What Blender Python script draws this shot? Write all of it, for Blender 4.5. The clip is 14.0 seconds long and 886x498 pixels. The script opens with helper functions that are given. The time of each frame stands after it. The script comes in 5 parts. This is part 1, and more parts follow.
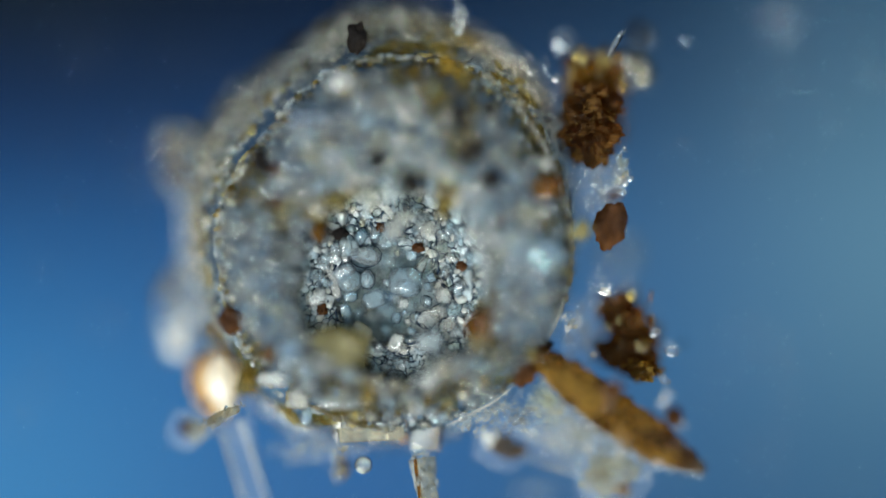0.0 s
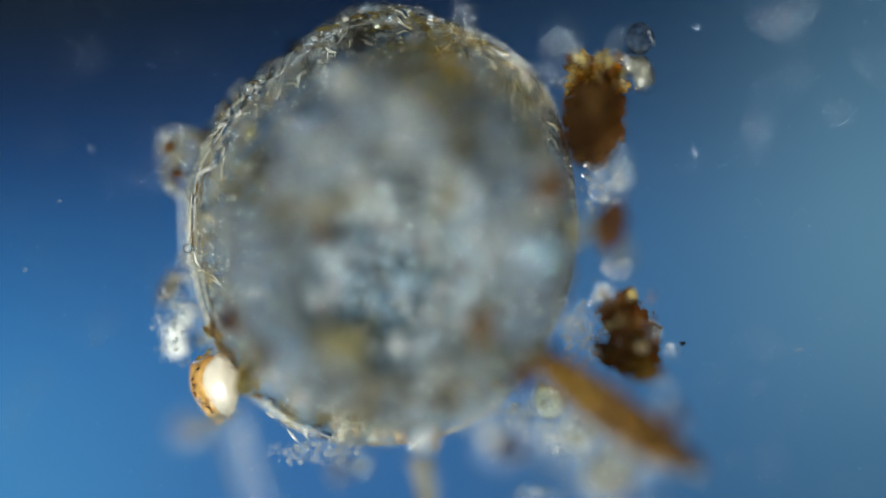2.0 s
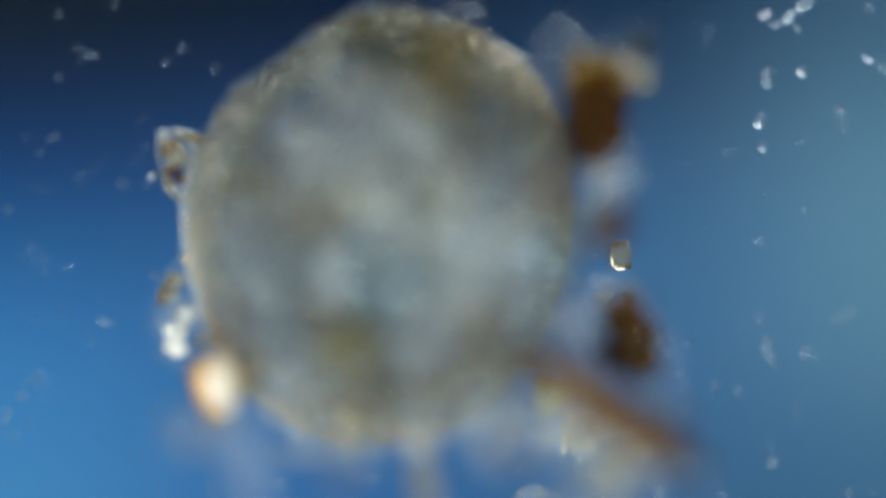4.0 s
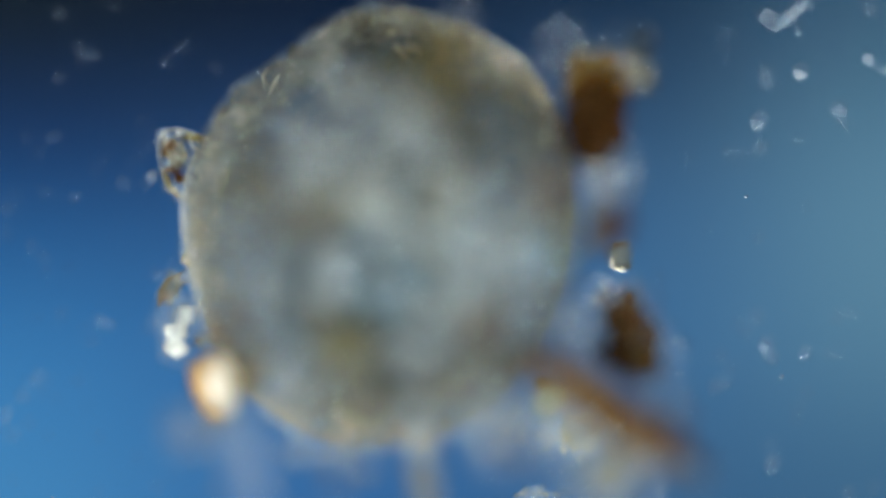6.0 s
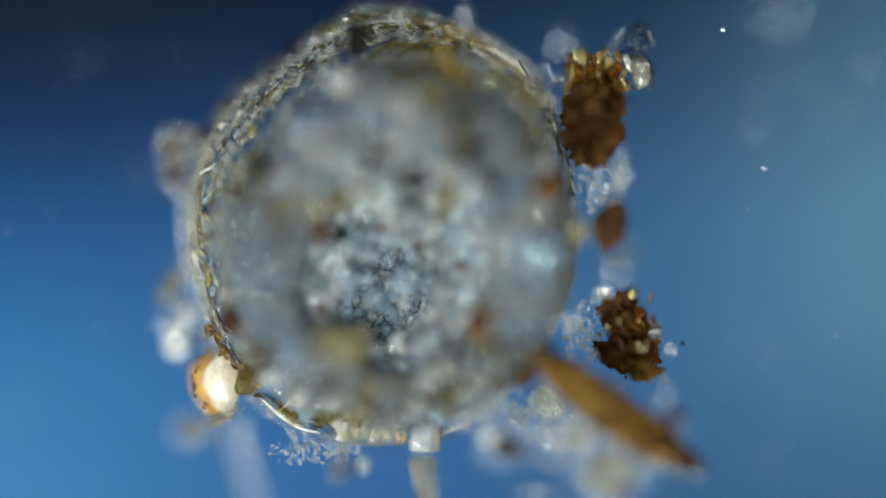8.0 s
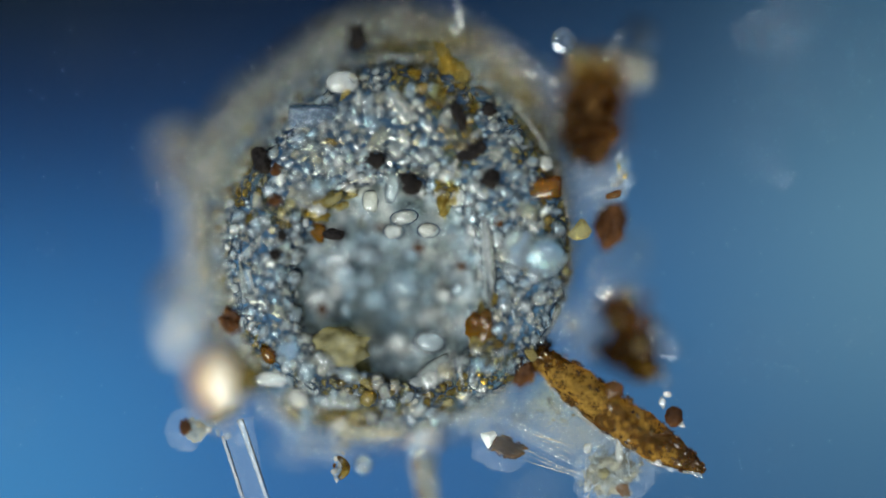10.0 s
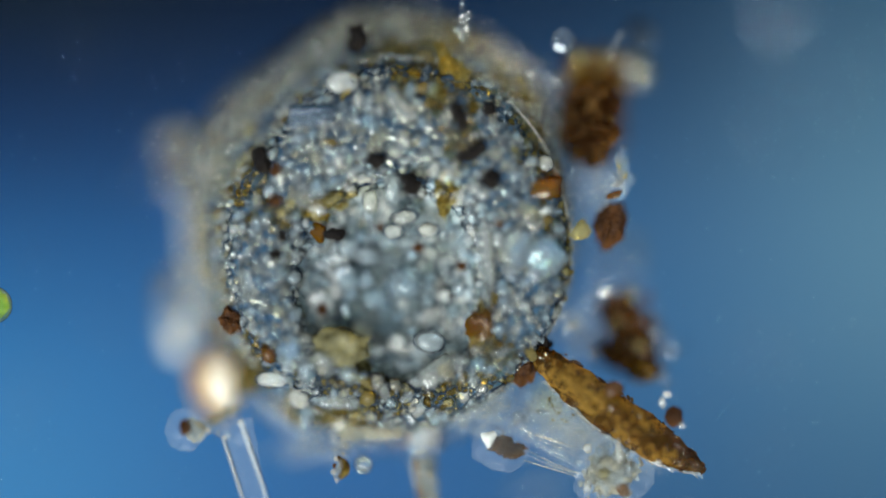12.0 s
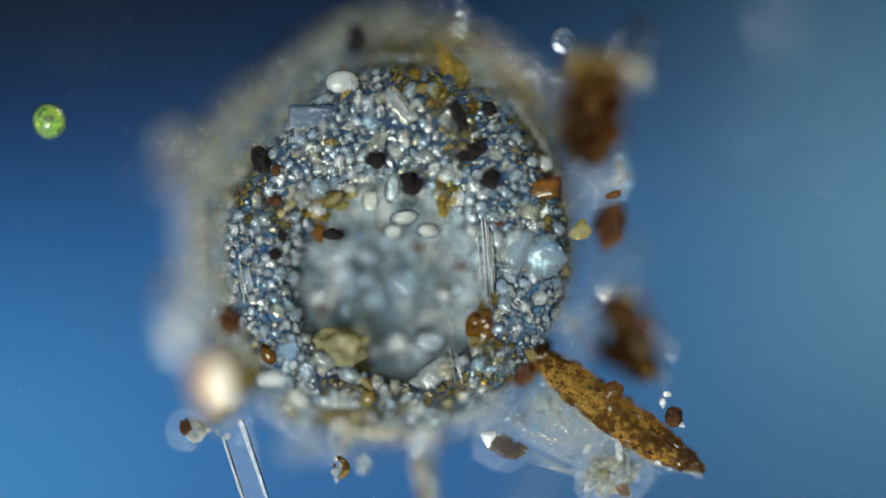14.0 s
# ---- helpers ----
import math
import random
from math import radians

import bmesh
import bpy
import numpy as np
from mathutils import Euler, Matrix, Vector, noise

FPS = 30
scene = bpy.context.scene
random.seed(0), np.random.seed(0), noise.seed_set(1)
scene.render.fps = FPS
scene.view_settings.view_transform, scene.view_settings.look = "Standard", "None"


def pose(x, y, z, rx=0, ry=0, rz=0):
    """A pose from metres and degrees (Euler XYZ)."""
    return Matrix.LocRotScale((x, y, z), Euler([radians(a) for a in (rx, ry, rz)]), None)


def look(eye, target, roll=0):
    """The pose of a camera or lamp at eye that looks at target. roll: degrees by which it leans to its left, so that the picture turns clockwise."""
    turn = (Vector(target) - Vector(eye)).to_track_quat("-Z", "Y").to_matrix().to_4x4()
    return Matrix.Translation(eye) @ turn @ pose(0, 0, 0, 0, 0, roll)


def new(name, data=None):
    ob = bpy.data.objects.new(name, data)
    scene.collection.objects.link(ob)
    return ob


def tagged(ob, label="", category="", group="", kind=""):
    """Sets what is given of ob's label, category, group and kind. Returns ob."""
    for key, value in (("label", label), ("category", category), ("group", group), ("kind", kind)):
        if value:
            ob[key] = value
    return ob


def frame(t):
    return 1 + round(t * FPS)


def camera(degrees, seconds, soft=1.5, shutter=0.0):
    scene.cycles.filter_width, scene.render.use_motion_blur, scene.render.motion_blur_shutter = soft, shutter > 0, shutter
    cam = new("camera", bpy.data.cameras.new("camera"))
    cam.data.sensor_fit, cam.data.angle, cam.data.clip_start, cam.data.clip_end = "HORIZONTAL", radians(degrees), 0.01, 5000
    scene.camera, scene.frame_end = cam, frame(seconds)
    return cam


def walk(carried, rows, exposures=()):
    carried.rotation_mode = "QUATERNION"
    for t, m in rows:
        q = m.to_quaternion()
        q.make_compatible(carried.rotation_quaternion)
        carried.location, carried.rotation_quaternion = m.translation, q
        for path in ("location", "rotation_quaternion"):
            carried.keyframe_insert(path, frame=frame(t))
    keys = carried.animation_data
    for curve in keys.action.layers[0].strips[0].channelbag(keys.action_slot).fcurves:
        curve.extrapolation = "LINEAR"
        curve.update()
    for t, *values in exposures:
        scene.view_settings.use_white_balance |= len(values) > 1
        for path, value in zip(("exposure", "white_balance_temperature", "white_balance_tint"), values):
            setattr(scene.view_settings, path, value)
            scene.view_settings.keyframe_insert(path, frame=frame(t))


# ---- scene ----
# A sand-covered microscopic shell on a glass slide under a microscope whose focus is racked up and down.
# Magnified ten thousand times: one centimetre stands for one micrometre.
SPAN = 560.0          # stage divisions to the metre
REACH = 160.43        # working distance of the objective


def st(a, b, z=0.0):
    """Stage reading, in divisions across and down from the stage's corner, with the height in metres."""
    return Vector(((a - 784.0) / SPAN, (441.0 - b) / SPAN, z))


# ---- camera: a long lens of wide aperture, racked along its axis ----
cam = camera(1.0, 14.0, soft=1.1)
cam.data.dof.use_dof = True
cam.data.dof.focus_distance = REACH
cam.data.dof.aperture_fstop = 0.0280
FOCUS = [(0.0, 0.400), (0.5, 0.368), (1.0, 0.330), (1.5, 0.298), (2.0, 0.265), (2.4, 0.255), (2.8, 0.215), (3.2, 0.170),
         (4.2, 0.060), (5.3, 0.005), (5.6, 0.035), (5.9, 0.090), (6.2, 0.130), (6.5, 0.155), (6.8, 0.185), (7.1, 0.220),
         (7.5, 0.275), (8.0, 0.318), (8.2, 0.335), (9.3, 0.440), (10.3, 0.495), (11.0, 0.500), (11.5, 0.525), (11.8, 0.490),
         (12.1, 0.458), (12.5, 0.400), (12.9, 0.378), (13.2, 0.385), (13.5, 0.420), (13.8, 0.470), (14.0, 0.500)]
walk(cam, [(t, pose(0, 0, REACH + z)) for t, z in FOCUS])

# ---- light: an added sun from above, the soft light of the room, the lit field under the slide ----
world = bpy.data.worlds.new("room_light")
scene.world = world
world.use_nodes = True
world.node_tree.nodes["Background"].inputs[0].default_value = (0.82, 0.96, 1.0, 1)
world.node_tree.nodes["Background"].inputs[1].default_value = 0.52
# Added sun overhead; stands in for oblique light from under the stage.
lamp = new("added_relief_sun", bpy.data.lights.new("added_relief_sun", "SUN"))
lamp.data.energy = 11.4
lamp.data.angle = radians(44)
lamp.data.color = (0.90, 1.0, 1.0)
lamp.matrix_world = look((-3.4, -5.2, 8.0), (0, 0, 0))
under = new("condenser_lamp", bpy.data.lights.new("condenser_lamp", "AREA"))
under.data.shape = "DISK"
under.data.size = 3.4
under.data.energy = 355.0
under.data.color = (0.94, 1.0, 1.0)
under.matrix_world = look((1.8, 2.15, -1.8), (0, 0, 0.3))


# ---- materials ----
class Nodes:
    """A short hand for node materials."""

    def __init__(self, name):
        self.m = bpy.data.materials.new(name)
        self.m.use_nodes = True
        self.t = self.m.node_tree
        self.t.nodes.clear()
        self.out = self.t.nodes.new("ShaderNodeOutputMaterial")

    def add(self, kind, values=(), **props):
        n = self.t.nodes.new("ShaderNode" + kind)
        for k, v in props.items():
            setattr(n, k, v)
        for key, v in dict(values).items():
            if isinstance(v, bpy.types.NodeSocket):
                self.t.links.new(v, n.inputs[key])
            else:
                n.inputs[key].default_value = v
        return n

    def ramp(self, fac, stops, ease="LINEAR"):
        n = self.add("ValToRGB", {0: fac})
        n.color_ramp.interpolation = ease
        while len(n.color_ramp.elements) < len(stops):
            n.color_ramp.elements.new(0.5)
        for e, (p, c) in zip(n.color_ramp.elements, stops):
            e.position, e.color = p, (*c, 1)
        return n.outputs[0]

    def mix(self, f, a, b):
        return self.add("MixShader", {0: f, 1: a, 2: b}).outputs[0]

    def noise(self, scale, detail=4.0, rough=0.6, vector=None):
        v = {"Scale": scale, "Detail": detail, "Roughness": rough}
        if vector is not None:
            v["Vector"] = vector
        return self.add("TexNoise", v).outputs[0]

    def coords(self, which="Object"):
        return self.add("TexCoord").outputs[which]

    def bump(self, height, strength, distance):
        return self.add("Bump", {"Height": height, "Strength": strength, "Distance": distance}).outputs[0]

    def done(self, shader):
        self.t.links.new(shader, self.out.inputs[0])
        return self.m


def grain_material(name, stops, glass=0.88, rough=0.03, island=False, grain=50.0, soak=0.5, veil=0.15, sheen=0.025):
    """Mineral: partly clear, partly scattering, its tint varied from piece to piece."""
    n = Nodes(name)
    rnd = n.add("NewGeometry").outputs["Random Per Island"] if island else n.add("ObjectInfo").outputs["Random"]
    co = n.coords()
    ns = n.noise(grain, 5.0, 0.65, co)
    base = n.ramp(rnd, stops)
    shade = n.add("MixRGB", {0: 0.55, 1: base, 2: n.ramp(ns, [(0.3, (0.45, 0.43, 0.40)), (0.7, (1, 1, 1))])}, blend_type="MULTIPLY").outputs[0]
    nb = n.bump(ns, 0.15, 0.006)
    gl = n.add("BsdfRefraction", {"Color": base, "Roughness": rough, "IOR": 1.50, "Normal": nb}).outputs[0]
    tp = n.add("BsdfTransparent", {"Color": base}).outputs[0]
    df = n.add("BsdfDiffuse", {"Color": shade, "Normal": nb}).outputs[0]
    tr = n.add("BsdfTranslucent", {"Color": shade, "Normal": nb}).outputs[0]
    body = n.mix(soak, df, tr)
    wide = n.add("BsdfGlossy", {"Color": (1, 0.99, 0.97, 1), "Roughness": 0.16, "Normal": nb}).outputs[0]
    return n.done(n.mix(sheen, n.mix(glass, body, n.mix(veil, gl, tp)), wide))


def dull_material(name, stops, scale, thin=0.0, soak=0.4, bump=0.6, shine=0.006, tint=(0.9, 0.88, 0.8)):
    """Opaque to half-clear organic matter, mottled at two scales."""
    n = Nodes(name)
    co = n.coords()
    a, b = n.noise(scale, 6.0, 0.7, co), n.noise(scale * 0.22, 2.0, 0.5, co)
    f = n.add("Math", {0: a, 1: b}, operation="ADD").outputs[0]
    f = n.add("Math", {0: f, 1: 0.5}, operation="MULTIPLY").outputs[0]
    col = n.ramp(f, stops)
    nb = n.bump(a, bump, 0.02)
    df = n.add("BsdfDiffuse", {"Color": col, "Normal": nb}).outputs[0]
    tr = n.add("BsdfTranslucent", {"Color": col}).outputs[0]
    body = n.mix(soak, df, tr)
    gs = n.add("BsdfGlossy", {"Color": (1, 1, 1, 1), "Roughness": 0.3, "Normal": nb}).outputs[0]
    body = n.mix(shine, body, gs)
    if thin:
        body = n.mix(thin, body, n.add("BsdfTransparent", {"Color": (*tint, 1)}).outputs[0])
    return n.done(body)


CLEAR = [(0.0, (0.78, 0.88, 0.95)), (0.4, (0.90, 0.94, 0.96)), (0.75, (0.97, 0.95, 0.90)), (0.9, (0.86, 0.80, 0.64)), (1.0, (0.80, 0.89, 0.95))]
M_CLEAR = grain_material("clear_quartz", CLEAR, glass=0.885)
M_CLEAR_FINE = grain_material("clear_quartz_fine", CLEAR, glass=0.865, island=True)
M_MOUTH = grain_material("mouth_quartz", [(0.0, (0.74, 0.86, 0.92)), (0.45, (0.84, 0.91, 0.94)), (0.8, (0.95, 0.93, 0.86)), (1.0, (0.78, 0.87, 0.91))], glass=0.66, island=True)
M_MILKY = grain_material("milky_quartz", [(0, (0.97, 0.94, 0.88)), (1, (0.95, 0.96, 0.96))], glass=0.78)
M_WHITE = grain_material("white_quartz", [(0, (0.98, 0.95, 0.88)), (1, (0.97, 0.96, 0.93))], glass=0.30)
M_CREAM = grain_material("cream_quartz", [(0, (0.99, 0.91, 0.74)), (1, (0.99, 0.92, 0.78))], glass=0.25, sheen=0.05)
M_BLUE = grain_material("blue_quartz", [(0, (0.66, 0.80, 0.90)), (1, (0.78, 0.88, 0.93))], glass=0.86)
M_BLACK = dull_material("black_mineral", [(0.3, (0.003, 0.003, 0.004)), (0.7, (0.012, 0.009, 0.007))], 30, soak=0.0, shine=0.001)
M_AMBER = grain_material("amber_mineral", [(0, (0.34, 0.14, 0.004)), (1, (0.48, 0.22, 0.008))], glass=0.82)
M_RUST = dull_material("rust_mineral", [(0.34, (0.012, 0.004, 0.002)), (0.66, (0.11, 0.042, 0.011))], 50, soak=0.55)
M_SLATE = grain_material("slate_blue_crystal", [(0, (0.20, 0.32, 0.46)), (1, (0.24, 0.36, 0.50))], glass=0.9)
M_OLIVE = grain_material("olive_mineral", [(0, (0.62, 0.54, 0.26)), (1, (0.78, 0.70, 0.40))], glass=0.80, sheen=0.006, grain=90.0)
M_DETRITUS = dull_material("brown_detritus", [(0.40, (0.008, 0.003, 0.001)), (0.5, (0.085, 0.038, 0.010)), (0.62, (0.34, 0.18, 0.05))], 60, thin=0.66, soak=0.6, tint=(0.60, 0.36, 0.13))
M_FLAKE = grain_material("brown_flake", [(0, (0.16, 0.06, 0.01)), (0.6, (0.34, 0.17, 0.03)), (1, (0.66, 0.44, 0.12))], glass=0.84, island=True)
M_FIBRE = grain_material("pale_fibre", [(0, (0.76, 0.74, 0.64)), (0.45, (0.55, 0.44, 0.22)), (1, (0.40, 0.25, 0.07))], glass=0.86, island=True)
OCHRE = [(0, (0.50, 0.35, 0.09)), (0.5, (0.72, 0.58, 0.22)), (1, (0.88, 0.80, 0.48))]
M_OCHRE_GRAIN = grain_material("ochre_quartz", OCHRE, glass=0.82)
M_OCHRE = grain_material("ochre_crumb", OCHRE, glass=0.90, island=True)
M_BARK = dull_material("amber_plant_fibre", [(0.40, (0.014, 0.005, 0.001)), (0.5, (0.11, 0.050, 0.008)), (0.62, (0.58, 0.34, 0.07))], 40, thin=0.50, soak=0.7, bump=0.7, tint=(0.66, 0.42, 0.12))
M_GOLD = dull_material("golden_detritus", [(0.40, (0.024, 0.012, 0.002)), (0.5, (0.15, 0.09, 0.016)), (0.62, (0.52, 0.38, 0.10))], 60, thin=0.5, soak=0.6, bump=1.0, tint=(0.80, 0.52, 0.14))
M_STAIN = dull_material("ochre_cement", [(0.36, (0.12, 0.075, 0.012)), (0.5, (0.36, 0.26, 0.06)), (0.64, (0.66, 0.56, 0.24))], 60, thin=0.90, soak=0.55, bump=0.8, tint=(0.92, 0.85, 0.62))
M_PALE = dull_material("pale_detritus", [(0.34, (0.14, 0.10, 0.05)), (0.5, (0.40, 0.35, 0.25)), (0.66, (0.78, 0.75, 0.66))], 40, thin=0.74, soak=0.5)


def cement_material():
    n = Nodes("shell_cement")
    co = n.coords()
    fine, wide, patch = n.noise(38, 6.0, 0.7, co), n.noise(4.5, 3.0, 0.55, co), n.noise(2.1, 2.0, 0.5, co)
    base = n.ramp(fine, [(0.3, (0.15, 0.16, 0.12)), (0.7, (0.40, 0.41, 0.33))])
    stain = n.ramp(wide, [(0.50, (1, 1, 1)), (0.66, (0.60, 0.42, 0.16))])
    col = n.add("MixRGB", {0: 0.9, 1: base, 2: stain}, blend_type="MULTIPLY").outputs[0]
    nb = n.bump(fine, 0.5, 0.02)
    df = n.add("BsdfDiffuse", {"Color": col, "Normal": nb}).outputs[0]
    tr = n.add("BsdfTranslucent", {"Color": col, "Normal": nb}).outputs[0]
    body = n.mix(0.3, df, tr)
    clear = n.add("BsdfTransparent", {"Color": (0.93, 0.93, 0.86, 1)}).outputs[0]
    f = n.ramp(patch, [(0.35, (0.958, 0.958, 0.958)), (0.65, (0.988, 0.988, 0.988))])
    return n.done(n.mix(f, body, clear))


M_CEMENT = cement_material()
# Colour of painted dark edges and shaded sides, and of some dark grains.
M_EDGE_AND_GRAIN = dull_material("painted_edge_and_dark_grain", [(0.36, (0.010, 0.018, 0.034)), (0.5, (0.030, 0.045, 0.070)), (0.66, (0.09, 0.10, 0.10))], 60, thin=0.24, soak=0.4, bump=0.6, shine=0.0, tint=(0.30, 0.42, 0.58))
M_GLUE = dull_material("grey_mouth_cement", [(0.36, (0.42, 0.48, 0.50)), (0.5, (0.66, 0.72, 0.72)), (0.64, (0.88, 0.90, 0.86))], 70, thin=0.64, soak=0.5, bump=1.0, shine=0.05, tint=(0.84, 0.93, 0.90))


def film_material(name, color, alpha=0.7, gloss=0.5):
    """Thin clear skins, blades and cells."""
    n = Nodes(name)
    ns = n.noise(30, 4.0, 0.6, n.coords())
    nb = n.bump(ns, 0.2, 0.01)
    clear = n.add("BsdfTransparent", {"Color": (*[0.75 + 0.25 * c for c in color], 1)}).outputs[0]
    tr = n.add("BsdfTranslucent", {"Color": (*color, 1)}).outputs[0]
    df = n.add("BsdfDiffuse", {"Color": (*color, 1)}).outputs[0]
    gs = n.add("BsdfGlossy", {"Color": (1, 1, 1, 1), "Roughness": 0.18, "Normal": nb}).outputs[0]
    lw = n.add("LayerWeight", {"Blend": 0.35, "Normal": nb}).outputs["Facing"]
    g = n.add("Math", {0: lw, 1: gloss}, operation="MULTIPLY").outputs[0]
    return n.done(n.mix(g, n.mix(alpha, n.mix(0.5, df, tr), clear), gs))


M_THIN = grain_material("thin_clear_quartz", [(0, (0.90, 0.94, 0.97)), (1, (0.95, 0.96, 0.96))], glass=0.96, veil=0.55, sheen=0.02)
M_FAINT = grain_material("faint_clear_quartz", [(0, (0.86, 0.92, 0.97)), (1, (0.92, 0.95, 0.97))], glass=0.97, veil=0.80, sheen=0.0)
M_HONEY = grain_material("honey_quartz", [(0, (0.68, 0.34, 0.08)), (1, (0.82, 0.50, 0.16))], glass=0.30, sheen=0.02)
M_SLIME = grain_material("faint_slime", [(0, (0.88, 0.92, 0.95)), (1, (0.95, 0.95, 0.93))], glass=0.84, island=True, veil=0.5, sheen=0.004)
M_WRINKLE = grain_material("wall_wrinkle", [(0, (0.90, 0.93, 0.94)), (0.6, (0.92, 0.90, 0.84)), (1, (0.80, 0.72, 0.52))], glass=0.76, island=True, sheen=0.03)
M_FILM = film_material("clear_skin", (0.85, 0.90, 0.95), 0.972, 0.10)
M_BLADE = film_material("glassy_spine", (0.90, 0.93, 0.95), 0.965, 0.16)
M_RIDGE = film_material("bare_cement_ridge", (0.62, 0.56, 0.40), 0.88, 0.35)
M_GREEN = dull_material("green_chloroplast", [(0.36, (0.03, 0.12, 0.004)), (0.5, (0.24, 0.42, 0.010)), (0.62, (0.66, 0.66, 0.05))], 34, soak=0.5)
M_CELL = dull_material("pale_green_cell", [(0.3, (0.35, 0.42, 0.22)), (0.7, (0.75, 0.75, 0.55))], 16, thin=0.3, soak=0.5)
M_GERM = grain_material("bacterial_body", [(0, (0.86, 0.92, 0.97)), (1, (0.94, 0.96, 0.98))], glass=0.97, sheen=0.01, veil=0.6)


def field_material():
    """The lit field: dark above on one side, bright and paler on the other."""
    n = Nodes("lit_field")
    sep = n.add("SeparateXYZ", {0: n.coords("Object")})
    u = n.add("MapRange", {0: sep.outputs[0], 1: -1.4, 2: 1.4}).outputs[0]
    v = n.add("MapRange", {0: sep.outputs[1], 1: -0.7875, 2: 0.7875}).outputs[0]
    # Brightness falloff of the field is painted into the glow by these ramps.
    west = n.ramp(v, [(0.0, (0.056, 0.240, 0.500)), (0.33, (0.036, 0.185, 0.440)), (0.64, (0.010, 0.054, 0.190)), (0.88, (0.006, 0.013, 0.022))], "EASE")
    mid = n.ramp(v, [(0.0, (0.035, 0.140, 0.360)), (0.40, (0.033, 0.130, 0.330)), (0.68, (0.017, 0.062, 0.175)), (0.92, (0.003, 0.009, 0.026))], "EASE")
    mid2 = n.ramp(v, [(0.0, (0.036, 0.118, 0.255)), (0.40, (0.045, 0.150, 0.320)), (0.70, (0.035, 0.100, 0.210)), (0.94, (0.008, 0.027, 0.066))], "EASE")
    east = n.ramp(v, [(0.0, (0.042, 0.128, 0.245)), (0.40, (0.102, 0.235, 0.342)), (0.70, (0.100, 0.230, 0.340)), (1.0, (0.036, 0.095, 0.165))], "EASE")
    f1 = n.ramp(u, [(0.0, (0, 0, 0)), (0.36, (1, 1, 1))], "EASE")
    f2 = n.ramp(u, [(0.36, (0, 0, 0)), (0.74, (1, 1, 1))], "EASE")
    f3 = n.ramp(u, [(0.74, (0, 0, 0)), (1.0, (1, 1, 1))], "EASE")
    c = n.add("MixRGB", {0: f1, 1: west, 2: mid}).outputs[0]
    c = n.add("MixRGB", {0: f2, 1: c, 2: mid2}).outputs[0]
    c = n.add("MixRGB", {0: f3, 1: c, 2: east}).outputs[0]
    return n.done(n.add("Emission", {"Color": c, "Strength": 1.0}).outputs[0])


def slide_material():
    n = Nodes("slide_glass")
    clear = n.add("BsdfTransparent", {"Color": (0.985, 0.99, 0.99, 1)}).outputs[0]
    gs = n.add("BsdfGlossy", {"Color": (1, 1, 1, 1), "Roughness": 0.05}).outputs[0]
    return n.done(n.mix(0.004, clear, gs))


# ---- mesh helpers ----
def mesh_of(bm, name="mesh", smooth=False):
    me = bpy.data.meshes.new(name)
    if smooth:
        for f in bm.faces:
            f.smooth = True
    bm.to_mesh(me)
    bm.free()
    return me


def part(name, data, material, parent, label="", m=None):
    """One mesh object under a thing or a part."""
    me = data if isinstance(data, bpy.types.Mesh) else mesh_of(data, name)
    if not me.materials:
        me.materials.append(material)
    ob = new(name, me)
    ob.parent = parent
    if m is not None:
        ob.matrix_basis = m
    return tagged(ob, label)


def thing(name, where, label, category, group="", kind=""):
    ob = new(name)
    ob.matrix_basis = Matrix.Translation(where)
    ob.empty_display_size = 0.05
    return tagged(ob, label, category, group, kind)


def grain_bm(rng, points=13, blocky=0.0):
    """An angular mineral chip about one unit across: the hull of points on a lumpy ball or block."""
    bm = bmesh.new()
    for _ in range(points):
        v = Vector((rng.gauss(0, 1), rng.gauss(0, 1), rng.gauss(0, 1))).normalized()
        if blocky:
            q = max(abs(c) for c in v)
            v = v.lerp(v / q * 0.85, blocky)
        bm.verts.new(v * 0.5 * rng.uniform(0.88, 1.08))
    bmesh.ops.convex_hull(bm, input=bm.verts[:])
    loose = [v for v in bm.verts if not v.link_faces]
    bmesh.ops.delete(bm, geom=loose, context="VERTS")
    bmesh.ops.recalc_face_normals(bm, faces=bm.faces[:])
    worn = rng.random() < 0.2
    for f in bm.faces:
        f.smooth = worn
    return bm


def block_bm(rng, size, bevel=0.19, lean=0.15):
    """A crystal: a bevelled, slightly skewed block."""
    bm = bmesh.new()
    bmesh.ops.create_cube(bm, size=1.0)
    for v in bm.verts:
        v.co += Vector([rng.uniform(-lean, lean) for _ in range(3)])
    bmesh.ops.bevel(bm, geom=bm.edges[:], offset=bevel, segments=2, profile=0.6, affect="EDGES")
    bmesh.ops.scale(bm, vec=size, verts=bm.verts[:])
    for f in bm.faces:
        f.smooth = True
    return bm


def lump_bm(size, seed, rough=0.25, freq=2.2, level=4):
    """An irregular lump: a ball pushed in and out at two scales."""
    bm = bmesh.new()
    bmesh.ops.create_icosphere(bm, subdivisions=level, radius=0.5)
    off = Vector((seed * 3.7, seed * 1.3, seed * 5.1))
    for v in bm.verts:
        d = v.co.normalized()
        k = 1 + rough * noise.noise(d * freq + off) * 1.4 + rough * 0.6 * noise.noise(d * freq * 3.1 + off) + rough * 0.22 * noise.noise(d * freq * 7 + off)
        v.co = d * 0.5 * k
    bmesh.ops.scale(bm, vec=size, verts=bm.verts[:])
    return bm


def ball_bm(size, level=3):
    bm = bmesh.new()
    bmesh.ops.create_icosphere(bm, subdivisions=level, radius=0.5)
    bmesh.ops.scale(bm, vec=size, verts=bm.verts[:])
    for f in bm.faces:
        f.smooth = True
    return bm


